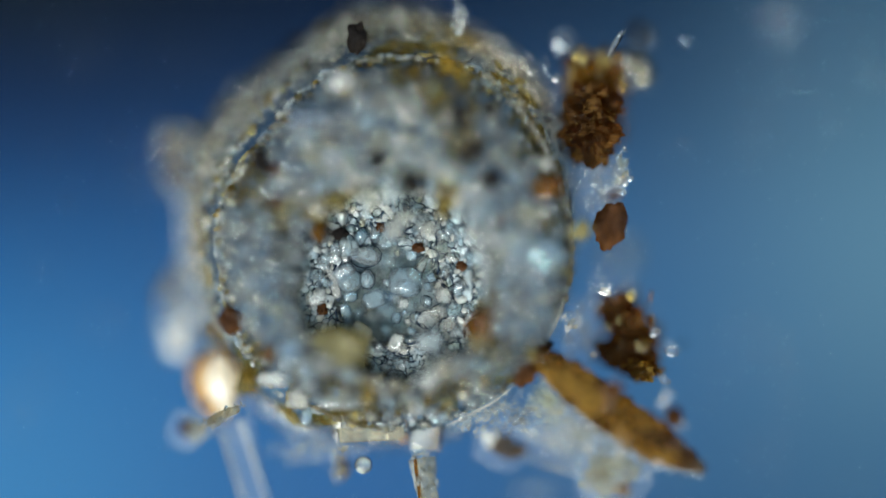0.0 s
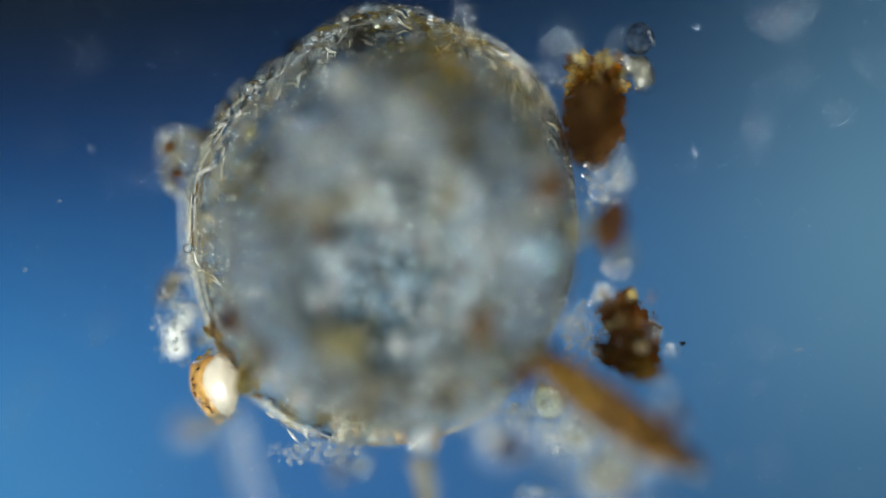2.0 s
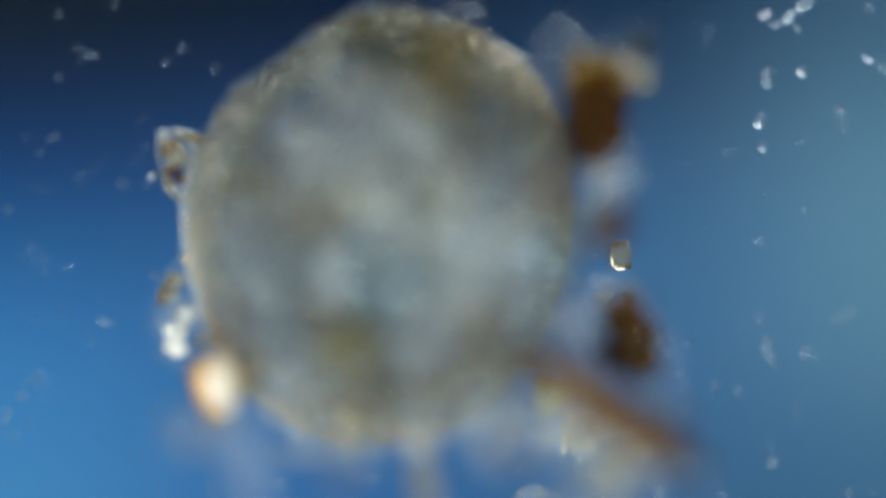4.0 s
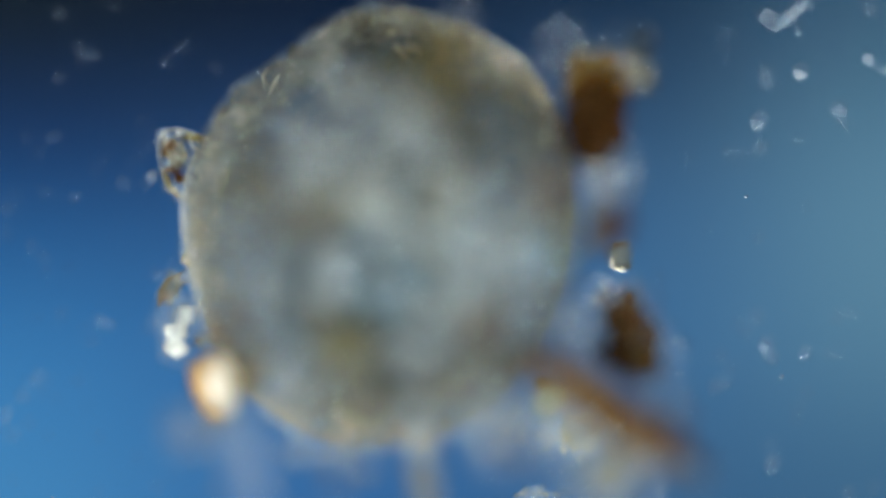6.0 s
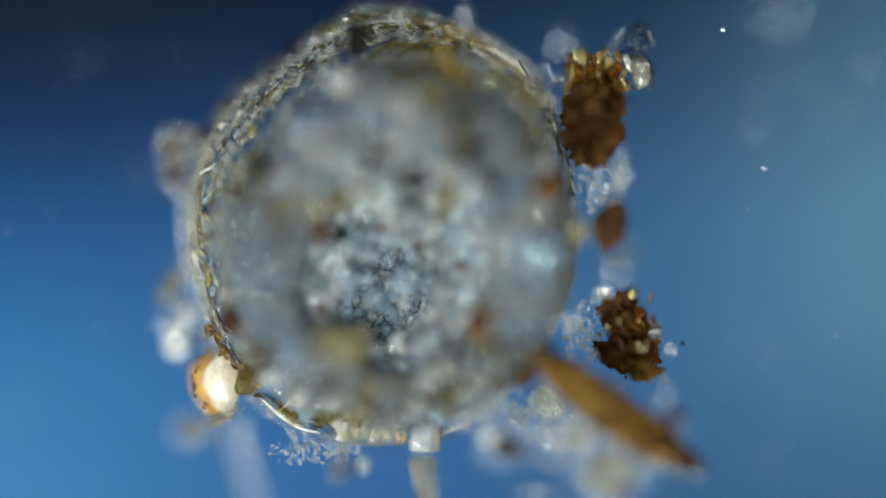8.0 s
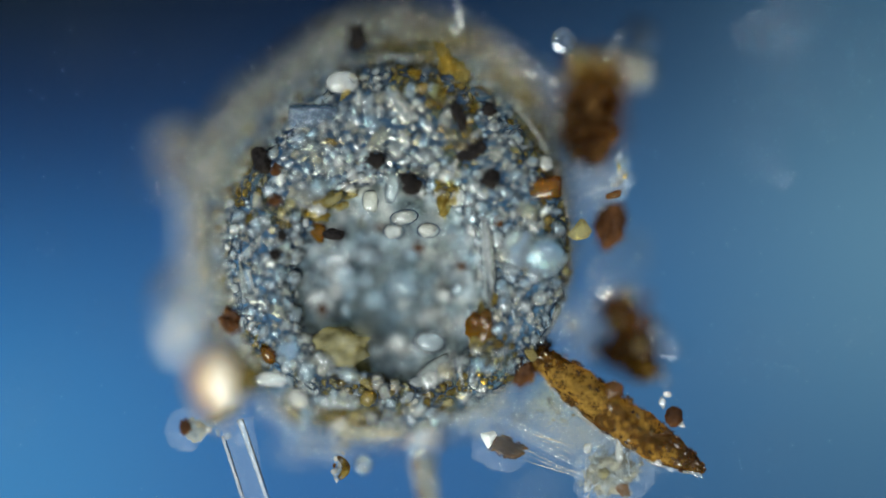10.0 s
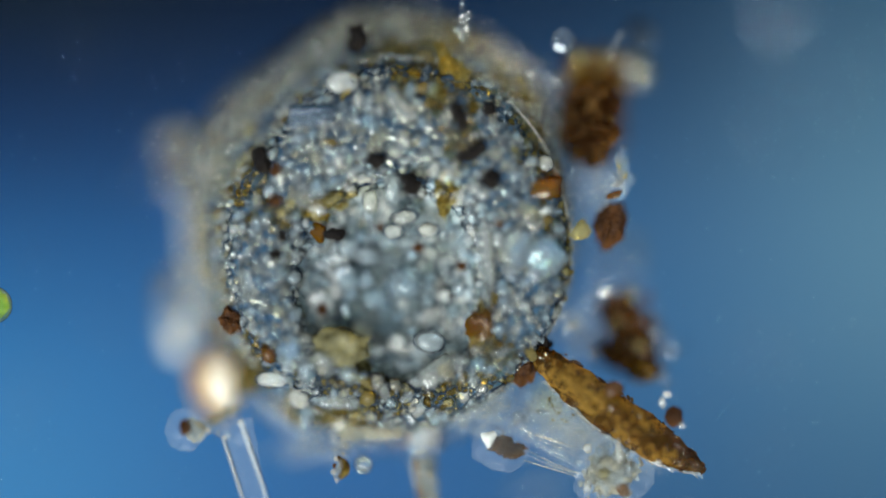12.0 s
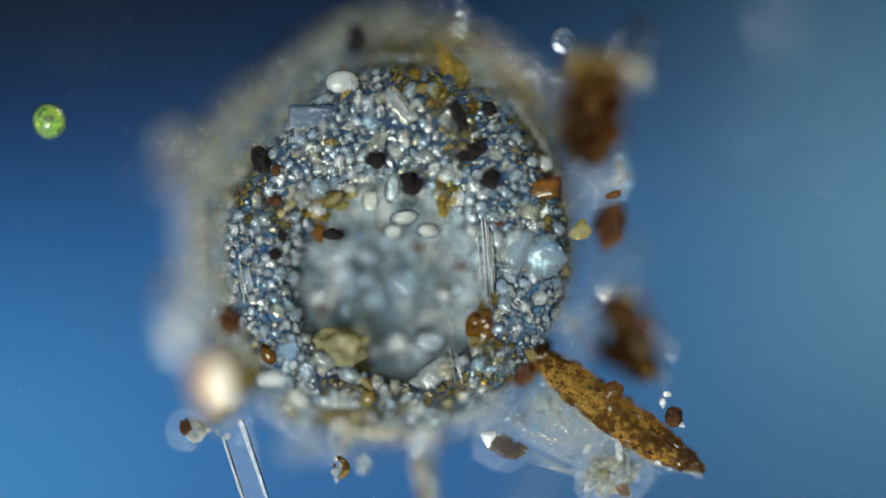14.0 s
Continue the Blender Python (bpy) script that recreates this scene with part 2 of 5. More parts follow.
def tube_bm(points, radii, sides=12, squash=1.0, wobble=0.0, seed=0):
    """A tapered tube through points in one level plane, closed at both ends."""
    bm = bmesh.new()
    rings = []
    for i, (p, r) in enumerate(zip(points, radii)):
        a, b = points[max(i - 1, 0)], points[min(i + 1, len(points) - 1)]
        along = (b - a).normalized()
        side = along.cross(Vector((0, 0, 1))).normalized()
        up = side.cross(along)
        ring = []
        for k in range(sides):
            q = 2 * math.pi * k / sides
            d = side * math.cos(q) + up * math.sin(q) * squash
            w = 1 + wobble * noise.noise(p * 18 + d * 1.7 + Vector((seed, 0, 0)))
            ring.append(bm.verts.new(p + d * r * w))
        rings.append(ring)
    for r0, r1 in zip(rings, rings[1:]):
        for k in range(sides):
            bm.faces.new((r0[k], r0[(k + 1) % sides], r1[(k + 1) % sides], r1[k]))
    bm.faces.new(rings[0][::-1])
    bm.faces.new(rings[-1])
    for f in bm.faces:
        f.smooth = True
    bmesh.ops.recalc_face_normals(bm, faces=bm.faces[:])
    return bm


def scaled(bm, size):
    bmesh.ops.scale(bm, vec=[s / SPAN for s in size], verts=bm.verts[:])
    return bm


def turned(rng):
    return Euler([rng.uniform(0, 6.28) for _ in range(3)]).to_matrix().to_4x4()


RNG = random.Random(7)
CHIPS = []
for i in range(36):
    CHIPS.append(mesh_of(grain_bm(RNG, RNG.choice((9, 10, 12, 14)), RNG.choice((0, 0.4, 0.6, 0.9))), "chip"))
CHIP_DATA = []
for me in CHIPS:
    co = np.array([v.co[:] for v in me.vertices])
    CHIP_DATA.append((co, [list(p.vertices) for p in me.polygons], me.polygons[0].use_smooth))


def heap_mesh(name, poses, rng):
    """Many chips joined into one mesh, one pose each."""
    verts, faces, smooth, base = [], [], [], 0
    for m in poses:
        co, fs, worn = CHIP_DATA[rng.randrange(len(CHIP_DATA))]
        a = np.array(m)
        verts.append(co @ a[:3, :3].T + a[:3, 3])
        faces += [[base + k for k in f] for f in fs]
        smooth += [worn] * len(fs)
        base += len(co)
    me = bpy.data.meshes.new(name)
    me.from_pydata(np.concatenate(verts).tolist(), [], faces)
    me.polygons.foreach_set("use_smooth", smooth)
    return me


def ring_mesh(name, poses, sides=11):
    """Thin bands that paint dark edges and hollows, one pose each, a unit wide before the pose."""
    verts, faces, base = [], [], 0
    turn = np.linspace(0, 2 * math.pi, sides, endpoint=False)
    across = np.stack((np.cos(turn), np.sin(turn), np.zeros(sides)), 1)
    for m, width in poses:
        a = np.array(m)
        rows = [across * 0.5 + (0, 0, 0.10), across * (0.5 + width), across * 0.5 - (0, 0, 0.16)]
        co = np.stack(rows, 1).reshape(-1, 3)
        verts.append(co @ a[:3, :3].T + a[:3, 3])
        for k in range(sides):
            j = (k + 1) % sides
            faces += [[base + 3 * k + r, base + 3 * k + (r + 1) % 3, base + 3 * j + (r + 1) % 3, base + 3 * j + r] for r in range(3)]
        base += 3 * sides
    me = bpy.data.meshes.new(name)
    me.from_pydata(np.concatenate(verts).tolist(), [], faces)
    return me


TINTED = {}


def chip_with(material, i):
    """Chip i as a mesh of that material, made once."""
    key = (material.name, i % len(CHIPS))
    if key not in TINTED:
        TINTED[key] = CHIPS[key[1]].copy()
        TINTED[key].materials.append(material)
    return TINTED[key]


# ---- the setting: slide and lit field ----
def slab(name, half, top, bottom, material, label, category):
    bm = bmesh.new()
    bmesh.ops.create_cube(bm, size=1.0)
    bmesh.ops.scale(bm, vec=(2 * half[0], 2 * half[1], top - bottom), verts=bm.verts[:])
    bmesh.ops.bevel(bm, geom=bm.edges[:], offset=0.02, segments=2, affect="EDGES")
    ob = new(name, mesh_of(bm, name))
    ob.data.materials.append(material)
    ob.location = (0, 0, (top + bottom) / 2)
    return tagged(ob, label, category, kind="structure")


slab("ground", (2.6, 1.9), 0.0, -0.10, slide_material(), "clear glass slide lit from below under water", "glass slide")
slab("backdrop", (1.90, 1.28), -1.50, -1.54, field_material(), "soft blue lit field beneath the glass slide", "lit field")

# ---- the shell ----
# Levels of the shell from its underside over the rim down into the sunken mouth: middle across, middle down, half width, half length, height.
LEVELS = np.array([(670, 405, 20, 20, 0.004), (670, 405, 200, 230, 0.006), (670, 403, 285, 325, 0.030), (669, 401, 325, 372, 0.095),
                   (668, 400, 338, 385, 0.180), (682, 411, 330, 369, 0.290), (690, 424, 318, 344, 0.370), (700, 434, 306, 322, 0.430),
                   (705, 437, 290, 302, 0.490), (705, 442, 250, 262, 0.515), (700, 468, 206, 212, 0.506), (692, 502, 178, 194, 0.468),
                   (690, 518, 164, 188, 0.426), (690, 523, 152, 181, 0.408), (690, 523, 130, 152, 0.400), (688, 522, 104, 100, 0.388), (686, 525, 88, 80, 0.325),
                   (686, 525, 6, 6, 0.312)], float)


def sagged(b, z):
    """The rim sags towards the spined end of the shell."""
    k = min(max((b - 640.0) / 110.0, 0.0), 1.0)
    return z - k * max(z - 0.405, 0.0) * 0.75


def shell_point(u, q):
    """A point of the shell wall: u runs from the underside (0) to the mouth's floor (1), q round it."""
    s = min(max(u, 0.0), 0.99999) * (len(LEVELS) - 1)
    i = int(s)
    f = s - i
    p = [LEVELS[min(max(k, 0), len(LEVELS) - 1)] for k in (i - 1, i, i + 1, i + 2)]
    c = p[1] + 0.5 * f * (p[2] - p[0] + f * (2 * p[0] - 5 * p[1] + 4 * p[2] - p[3] + f * (3 * (p[1] - p[2]) + p[3] - p[0])))
    w = 1 + 0.018 * noise.noise(Vector((math.cos(q) * 2.2, math.sin(q) * 2.2, u * 3)))
    z = max(c[4] + (0.012 * noise.noise(Vector((math.cos(q) * 3, math.sin(q) * 3, u * 6))) if c[4] > 0.05 else 0), 0.003)
    # The shoulder is flattened on both upper flanks.
    k = min(max((c[4] - 0.20) / 0.17, 0.0), 1.0) * min(max((0.66 - u) / 0.10, 0.0), 1.0)
    a = q % (2 * math.pi)
    w *= 1 - k * (0.085 * math.exp(-((a - 2.42) / 0.45) ** 2) + (0.095 * min(max((c[4] - 0.42) / 0.06, 0.0), 1.0) - 0.03) * math.exp(-((a - 0.80) / 0.40) ** 2))
    # Lower down it is dented on one flank and full on the other.
    w *= 1 + (1 - k) * min(max(c[4] / 0.05, 0.0), 1.0) * (0.052 * math.exp(-((a - 0.70) / 0.42) ** 2) - 0.095 * math.exp(-((a - 2.12) / 0.30) ** 2)) * (u < 0.5)
    b = c[1] - c[3] * w * math.sin(q)
    return st(c[0] + c[2] * w * math.cos(q), b, sagged(b, z))


def shell_normal(u, q):
    a = shell_point(u + 0.004, q) - shell_point(u - 0.004, q)
    b = shell_point(u, q + 0.01) - shell_point(u, q - 0.01)
    n = b.cross(a).normalized()
    return n


def shell_wall_bm():
    bm = bmesh.new()
    rows, cols = 90, 150
    grid = [[bm.verts.new(shell_point(i / rows, 2 * math.pi * k / cols)) for k in range(cols)] for i in range(rows + 1)]
    for i in range(rows):
        for k in range(cols):
            f = bm.faces.new((grid[i][k], grid[i][(k + 1) % cols], grid[i + 1][(k + 1) % cols], grid[i + 1][k]))
            f.smooth = True
    bmesh.ops.contextual_create(bm, geom=grid[0])
    bmesh.ops.contextual_create(bm, geom=grid[-1])
    bmesh.ops.recalc_face_normals(bm, faces=bm.faces[:])
    return bm


def mouth_cement_bm():
    """A thin bed of cement that the grains of the mouth's floor are set in."""
    bm = bmesh.new()
    rows, cols = 40, 120
    grid = []
    for side in (-0.004, -0.016):
        for i in (range(rows + 1) if side > -0.01 else range(rows, -1, -1)):
            u = 0.665 + 0.325 * i / rows
            ring = []
            for k in range(cols):
                q = 2 * math.pi * k / cols
                p = shell_point(u, q)
                ring.append(bm.verts.new(p + Vector((0, 0, side + 0.010 * noise.noise(p * 22)))))
            grid.append(ring)
    for r0, r1 in zip(grid, grid[1:] + grid[:1]):
        for k in range(cols):
            bm.faces.new((r0[k], r0[(k + 1) % cols], r1[(k + 1) % cols], r1[k])).smooth = True
    bmesh.ops.recalc_face_normals(bm, faces=bm.faces[:])
    return bm


def build_shell():
    rng = random.Random(21)
    origin = st(690, 430, 0)
    shell = thing("testate_shell", origin, "sunken-mouthed shell of clear sand grains in brown cement on glass", "amoeba shell")
    home = Matrix.Translation(-origin)
    wall = part("cement_wall", shell_wall_bm(), M_CEMENT, shell, "grey-brown translucent cement wall", home)
    part("mouth_cement", mouth_cement_bm(), M_GLUE, shell, "grey cement bed of the sunken mouth", home)
    taken, count = np.full((40000, 4), 99.0), [0]

    def free(p, r, gap):
        near = taken[:count[0]]
        d = near[:, :3] - np.array(p)
        return bool(np.all(np.einsum("ij,ij->i", d, d) > (gap * (near[:, 3] + r)) ** 2))

    def take(p, r):
        taken[count[0]] = (*p, r)
        count[0] += 1

    # Dark rings that paint the refracted outline of each clear grain.
    outline_rings = []
    # Grains with a look of their own: across, down, height, width, length, turn, material, form, label.
    special = [
        (463, 284, .502, 30, 46, 10, M_BLACK, "rock", "black opaque grain"), (666, 284, .535, 34, 30, 0, M_BLACK, "rock", "black opaque grain"),
        (727, 325, .540, 36, 42, 30, M_BLACK, "rock", "black opaque grain"), (812, 205, .530, 22, 56, 20, M_BLACK, "rock", "black opaque grain"),
        (836, 268, .520, 56, 28, 25, M_BLACK, "rock", "black opaque grain"), (869, 316, .525, 32, 36, 0, M_BLACK, "rock", "black opaque grain"),
        (866, 194, .510, 24, 22, 0, M_BLACK, "rock", "black opaque grain"), (590, 415, .490, 34, 20, -10, M_BLACK, "rock", "black opaque grain"),
        (500, 418, .525, 17, 22, 0, M_BLACK, "rock", "black opaque grain"), (487, 452, .525, 20, 20, 0, M_BLACK, "rock", "black opaque grain"),
        (881, 390, .505, 18, 18, 0, M_RUST, "rock", "dark rust grain"), (632, 66, .405, 32, 52, 0, M_BLACK, "rock", "black opaque grain"),
        (527, 94, .170, 38, 32, 35, M_BLACK, "rock", "black opaque grain"),
        (962, 332, .490, 54, 36, 0, M_AMBER, "block", "glowing amber grain"), (410, 566, .440, 40, 40, 30, M_RUST, "rock", "rusty brown grain"),
        (484, 354, .500, 32, 30, 0, M_RUST, "rock", "rusty brown grain"), (490, 300, .505, 20, 22, 0, M_RUST, "rock", "rusty brown grain"),
        (850, 580, .495, 48, 62, 0, M_AMBER, "rock", "brown amber grain"), (594, 615, .480, 108, 66, 5, M_OLIVE, "rock", "large yellow-olive grain"),
        (475, 628, .500, 26, 38, 25, M_AMBER, "chip", "brown amber grain"), (563, 410, .460, 30, 40, 0, M_AMBER, "chip", "brown amber grain"),
        (818, 470, .405, 20, 28, 0, M_RUST, "rock", "rusty brown grain"), (740, 440, .412, 22, 16, 0, M_RUST, "rock", "rusty brown grain"),
        (569, 548, .405, 20, 18, 0, M_RUST, "rock", "rusty brown grain"), (600, 414, .410, 30, 22, 0, M_BLACK, "rock", "black opaque grain"),
        (672, 402, .400, 16, 16, 0, M_RUST, "rock", "rusty brown grain"), (925, 655, .440, 44, 54, 10, M_RUST, "rock", "dark rust grain"),
        (960, 612, .440, 30, 28, 0, M_BLACK, "rock", "black opaque grain"),
        (606, 146, .500, 58, 40, 0, M_MILKY, "ball", "rounded milky quartz grain"), (555, 206, .502, 90, 40, 2, M_SLATE, "plate", "flat blue-grey crystal plate"),
        (772, 657, .495, 60, 40, 35, M_CLEAR, "block", "clear angular crystal"), (962, 455, .510, 80, 80, 20, M_BLUE, "chip", "large clear bluish crystal"),
        (915, 440, .512, 60, 90, -10, M_CLEAR, "chip", "large clear crystal"), (600, 705, .470, 62, 40, 0, M_CLEAR, "block", "clear blocky crystal"),
        (515, 622, .490, 62, 66, 30, M_BLUE, "chip", "large clear bluish crystal"), (437, 497, .500, 30, 64, 5, M_CLEAR, "chip", "clear elongated grain"),
        (693, 334, .510, 22, 46, -8, M_CLEAR, "block", "bright upright crystal"), (655, 356, .490, 28, 36, 0, M_CLEAR, "block", "bright rounded crystal"),
        (720, 500, .400, 56, 52, -3, M_BLUE, "block", "square clear crystal"), (650, 495, .396, 26, 34, 5, M_CLEAR, "ball", "bright clear crystal"),
        (618, 496, .395, 46, 46, 0, M_BLUE, "ball", "rounded blue grain"), (758, 565, .405, 40, 32, 20, M_MILKY, "chip", "bright milky grain"),
        (805, 552, .400, 34, 44, 0, M_BLUE, "chip", "clear bluish grain"), (648, 454, .405, 54, 40, 10, M_CLEAR, "chip", "clear angular grain"),
        (590, 500, .400, 14, 60, 15, M_MILKY, "block", "cream splinter of quartz"), (700, 268, .515, 28, 40, 35, M_CLEAR, "chip", "clear elongated grain"),
        (705, 185, .505, 26, 80, 35, M_CLEAR, "block", "long clear crystal"), (758, 408, .490, 38, 26, 0, M_MILKY, "chip", "milky grain"),
        (697, 410, .480, 36, 26, 0, M_MILKY, "chip", "milky grain"), (715, 385, .490, 48, 26, 10, M_CLEAR, "chip", "clear grain"),
        (760, 605, .460, 56, 40, -10, M_CLEAR, "ball", "rounded clear grain"), (822, 690, .480, 24, 66, -15, M_MILKY, "chip", "pointed cream crystal"),
        (880, 630, .490, 20, 50, 0, M_MILKY, "block", "bright upright crystal"), (742, 715, .460, 40, 60, 0, M_MILKY, "chip", "cream crystal"),
        (530, 705, .455, 36, 40, 0, M_MILKY, "chip", "cream crystal"), (655, 768, .400, 116, 26, 3, M_CLEAR, "plate", "long white crystal plate"),
        (750, 768, .345, 50, 56, 0, M_MILKY, "block", "bright white crystal"), (772, 775, .330, 30, 50, 0, M_AMBER, "chip", "amber rim of a white crystal"), (964, 290, .470, 30, 30, 0, M_MILKY, "ball", "rounded milky grain"),
        (962, 376, .490, 36, 36, 40, M_MILKY, "chip", "bright angular grain"), (570, 365, .490, 90, 16, 28, M_OLIVE, "block", "yellow splinter"),
        (640, 690, .400, 60, 56, 0, M_CLEAR, "chip", "clear rounded grain"), (700, 690, .420, 50, 70, 0, M_CLEAR, "chip", "clear rounded grain"),
        (785, 525, .430, 32, 34, 0, M_MILKY, "chip", "bright grain"), (483, 672, .470, 60, 30, 0, M_MILKY, "chip", "milky grain"),
        (775, 700, .400, 50, 110, -12, M_BLUE, "block", "tall blue crystal"), (685, 340, .400, 26, 60, -12, M_MILKY, "block", "pale blue crystal"),
        (552, 88, .236, 34, 26, 20, M_MILKY, "chip", "cream grain beside a black grain"), (500, 122, .225, 26, 20, 30, M_AMBER, "chip", "amber grain")]
    for i, (a, b, z, w, h, turn, mat, form, label) in enumerate(special):
        p = st(a, b, sagged(b, z))
        deep = min(w, h) * 0.8
        size = (w / SPAN, h / SPAN, deep / SPAN)
        if form == "block":
            bm = block_bm(rng, size, 0.30 if mat is M_BLUE else 0.19)
        elif form == "plate":
            bm = block_bm(rng, (size[0], size[1], 0.5 * size[2]), 0.07, 0.03)
            for f in bm.faces:
                f.smooth = False
        elif form == "rock":
            bm = lump_bm(size, i + 1, 0.42, 1.7, 3)
        elif form == "ball":
            bm = lump_bm(size, i + 1, 0.10, 1.5, 3)
            for f in bm.faces:
                f.smooth = True
        else:
            bm = grain_bm(rng, 18)
            bmesh.ops.scale(bm, vec=[1.06 * s for s in size], verts=bm.verts[:])
        part("sand_grain", bm, mat, shell, label, home @ Matrix.Translation(p) @ pose(0, 0, 0, rng.uniform(-12, 12), rng.uniform(-12, 12), turn))
        if z > 0.30 and mat in (M_CLEAR, M_MILKY, M_BLUE, M_SLATE, M_OLIVE) and form != "plate":
            outline_rings.append((Matrix.Translation(p - Vector((0, 0, 0.1 * deep / SPAN))) @ pose(0, 0, 0, 0, 0, turn) @ Matrix.Diagonal((w / SPAN, h / SPAN, 0.5 * deep / SPAN, 1)), 1.6 / min(w, h)))
        axis = Vector((math.cos(radians(turn)), math.sin(radians(turn)), 0)) if w > h else Vector((-math.sin(radians(turn)), math.cos(radians(turn)), 0))
        reach = (max(w, h) - min(w, h)) / 2 / SPAN
        for k in ((-0.9, -0.3, 0.3, 0.9) if max(w, h) > 1.4 * min(w, h) else (0.0,)):
            take(p + axis * reach * k, 0.50 * min(w, h) / SPAN)

    # Places where the cement between the grains is thick and ochre: across, down, height, width, length, turn.
    patches = [(800, 165, .500, 84, 150, 15), (822, 262, .500, 64, 70, 0), (440, 325, .30, 80, 76, 0), (568, 365, .495, 130, 46, 15), (652, 690, .44, 150, 100, 0),
               (850, 600, .490, 46, 110, 0), (968, 305, .36, 48, 120, 10), (700, 95, .36, 210, 50, 8), (480, 375, .485, 80, 60, -20), (545, 735, .36, 100, 44, -15),
               (900, 150, .40, 120, 44, -42), (445, 640, .36, 56, 100, 30), (610, 735, .42, 130, 50, 0), (790, 345, .50, 40, 90, 0), (790, 690, .42, 80, 70, 0),
               (640, 45, .26, 150, 40, 8), (790, 60, .30, 150, 40, -18),
               (880, 640, .38, 60, 90, -20), (985, 430, .34, 36, 130, -2), (720, 150, .50, 60, 60, 0), (930, 230, .42, 50, 110, 20)]

    def stained(p):
        a, b = p.x * SPAN + 784, 441 - p.y * SPAN
        return any(((a - c[0]) / c[3]) ** 2 + ((b - c[1]) / c[4]) ** 2 < 0.3 for c in patches)

    # The common grains, the large ones first, packed over the wall.
    spots = []
    for sizes, tries, lo, hi, gap in (((28, 40), 70, 0.46, 0.97, 0.70), ((20, 28), 1000, 0.44, 0.99, 0.68), ((13, 20), 4300, 0.42, 0.99, 0.62),
                                      ((8, 14), 6500, 0.395, 0.99, 0.58), ((4.5, 8), 6000, 0.38, 0.99, 0.66), ((4, 10), 220, 0.13, 0.38, 0.8), ((7, 15), 900, 0.385, 0.44, 0.7), ((6, 13), 200, 0.27, 0.36, 0.8),
                                      ((22, 34), 1200, 0.64, 0.97, 0.56), ((13, 22), 4200, 0.64, 0.99, 0.52), ((7, 13), 3600, 0.64, 0.99, 0.56), ((4, 7), 1200, 0.66, 0.99, 0.7)):
        for _ in range(tries):
            u, q = rng.uniform(lo, hi), rng.uniform(0, 2 * math.pi)
            if lo < 0.6 and rng.random() > (0.25 + 0.75 * min(LEVELS[min(int(u * (len(LEVELS) - 1)), len(LEVELS) - 1)][2] / 300.0, 1)):
                continue
            d = rng.uniform(*sizes)
            if u < 0.45 and sizes[0] > 7 and rng.random() < 0.6:
                continue
            p = shell_point(u, q)
            if not free(p, d / 2 / SPAN, gap):
                continue
            take(p, d / 2 / SPAN)
            spots.append((d, u, q, p))
    spots.sort(key=lambda s: -s[0])
    many, ochre, mouth = [], [], []
    for i, (d, u, q, p) in enumerate(spots):
        nrm = shell_normal(u, q)
        if nrm.z < 0 and u > 0.35:
            nrm = -nrm
        m = (Matrix.Translation(p + nrm * 0.15 * d / SPAN) @ nrm.to_track_quat("Z", "Y").to_matrix().to_4x4() @ pose(0, 0, 0, rng.uniform(-25, 25), rng.uniform(-25, 25), rng.uniform(0, 360))
             @ Matrix.Diagonal((d / SPAN * rng.uniform(1.1, 1.65), d / SPAN * rng.uniform(0.85, 1.2), d / SPAN * rng.uniform(0.6, 0.9), 1)))
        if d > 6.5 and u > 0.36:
            outline_rings.append((Matrix.Translation(nrm * -0.06 * d / SPAN) @ m @ Matrix.Diagonal((0.94, 0.94, 0.8, 1)), 1.6 / d))
        if i < 230:
            r = rng.random()
            if u > 0.64:
                r = 0.5 + 0.4 * r
            mat = M_OCHRE_GRAIN if r < 0.50 and stained(p) else M_CLEAR if r < 0.66 else M_MILKY if r < 0.74 else M_BLUE if r < 0.94 else M_OCHRE_GRAIN
            part("sand_grain", chip_with(mat, rng.randrange(36)), mat, shell, "", home @ m)
        elif u > 0.655:
            mouth.append(m)
        elif stained(p) and rng.random() < 0.85:
            ochre.append(m)
        else:
            many.append(m)
    # Ochre patches of thicker cement between the grains.
    for i, (a, b, z, w, h, turn) in enumerate(patches):
        for k in range(9):
            bm = lump_bm((w * rng.uniform(0.16, 0.42) / SPAN, h * rng.uniform(0.16, 0.42) / SPAN, 0.026), 90 + 9 * i + k, 0.42, 2.0, 3)
            for f in bm.faces:
                f.smooth = True
            f, q = 0.44 * math.sqrt(rng.random()), 0.7 * k + rng.uniform(0, 1.2)
            part("cement_patch", bm, M_STAIN, shell, "ochre patch of crumbly cement", home @ Matrix.Translation(st(a, b, z)) @ pose(0, 0, 0, 0, 0, turn)
                 @ Matrix.Translation((f * math.cos(q) * w / SPAN, f * math.sin(q) * h / SPAN, rng.gauss(-0.006, 0.008))) @ pose(0, 0, 0, 0, 0, rng.uniform(-30, 30)))
    tagged(part("ochre_grain_layer", heap_mesh("ochre_grain_layer", ochre, rng), M_OCHRE, shell, "", home), kind="stuff")
    tagged(part("cement_collar", ring_mesh("cement_collar", outline_rings), M_EDGE_AND_GRAIN, shell, "dark refracted outlines painted round the grains", home), kind="stuff")
    tagged(part("mouth_grain_layer", heap_mesh("mouth_grain_layer", mouth, rng), M_MOUTH, shell, "", home), kind="stuff")
    fine = heap_mesh("grain_layer", many, rng)
    tagged(part("grain_layer", fine, M_CLEAR_FINE, shell, "", home), kind="stuff")
    return shell, home


shell, shell_home = build_shell()


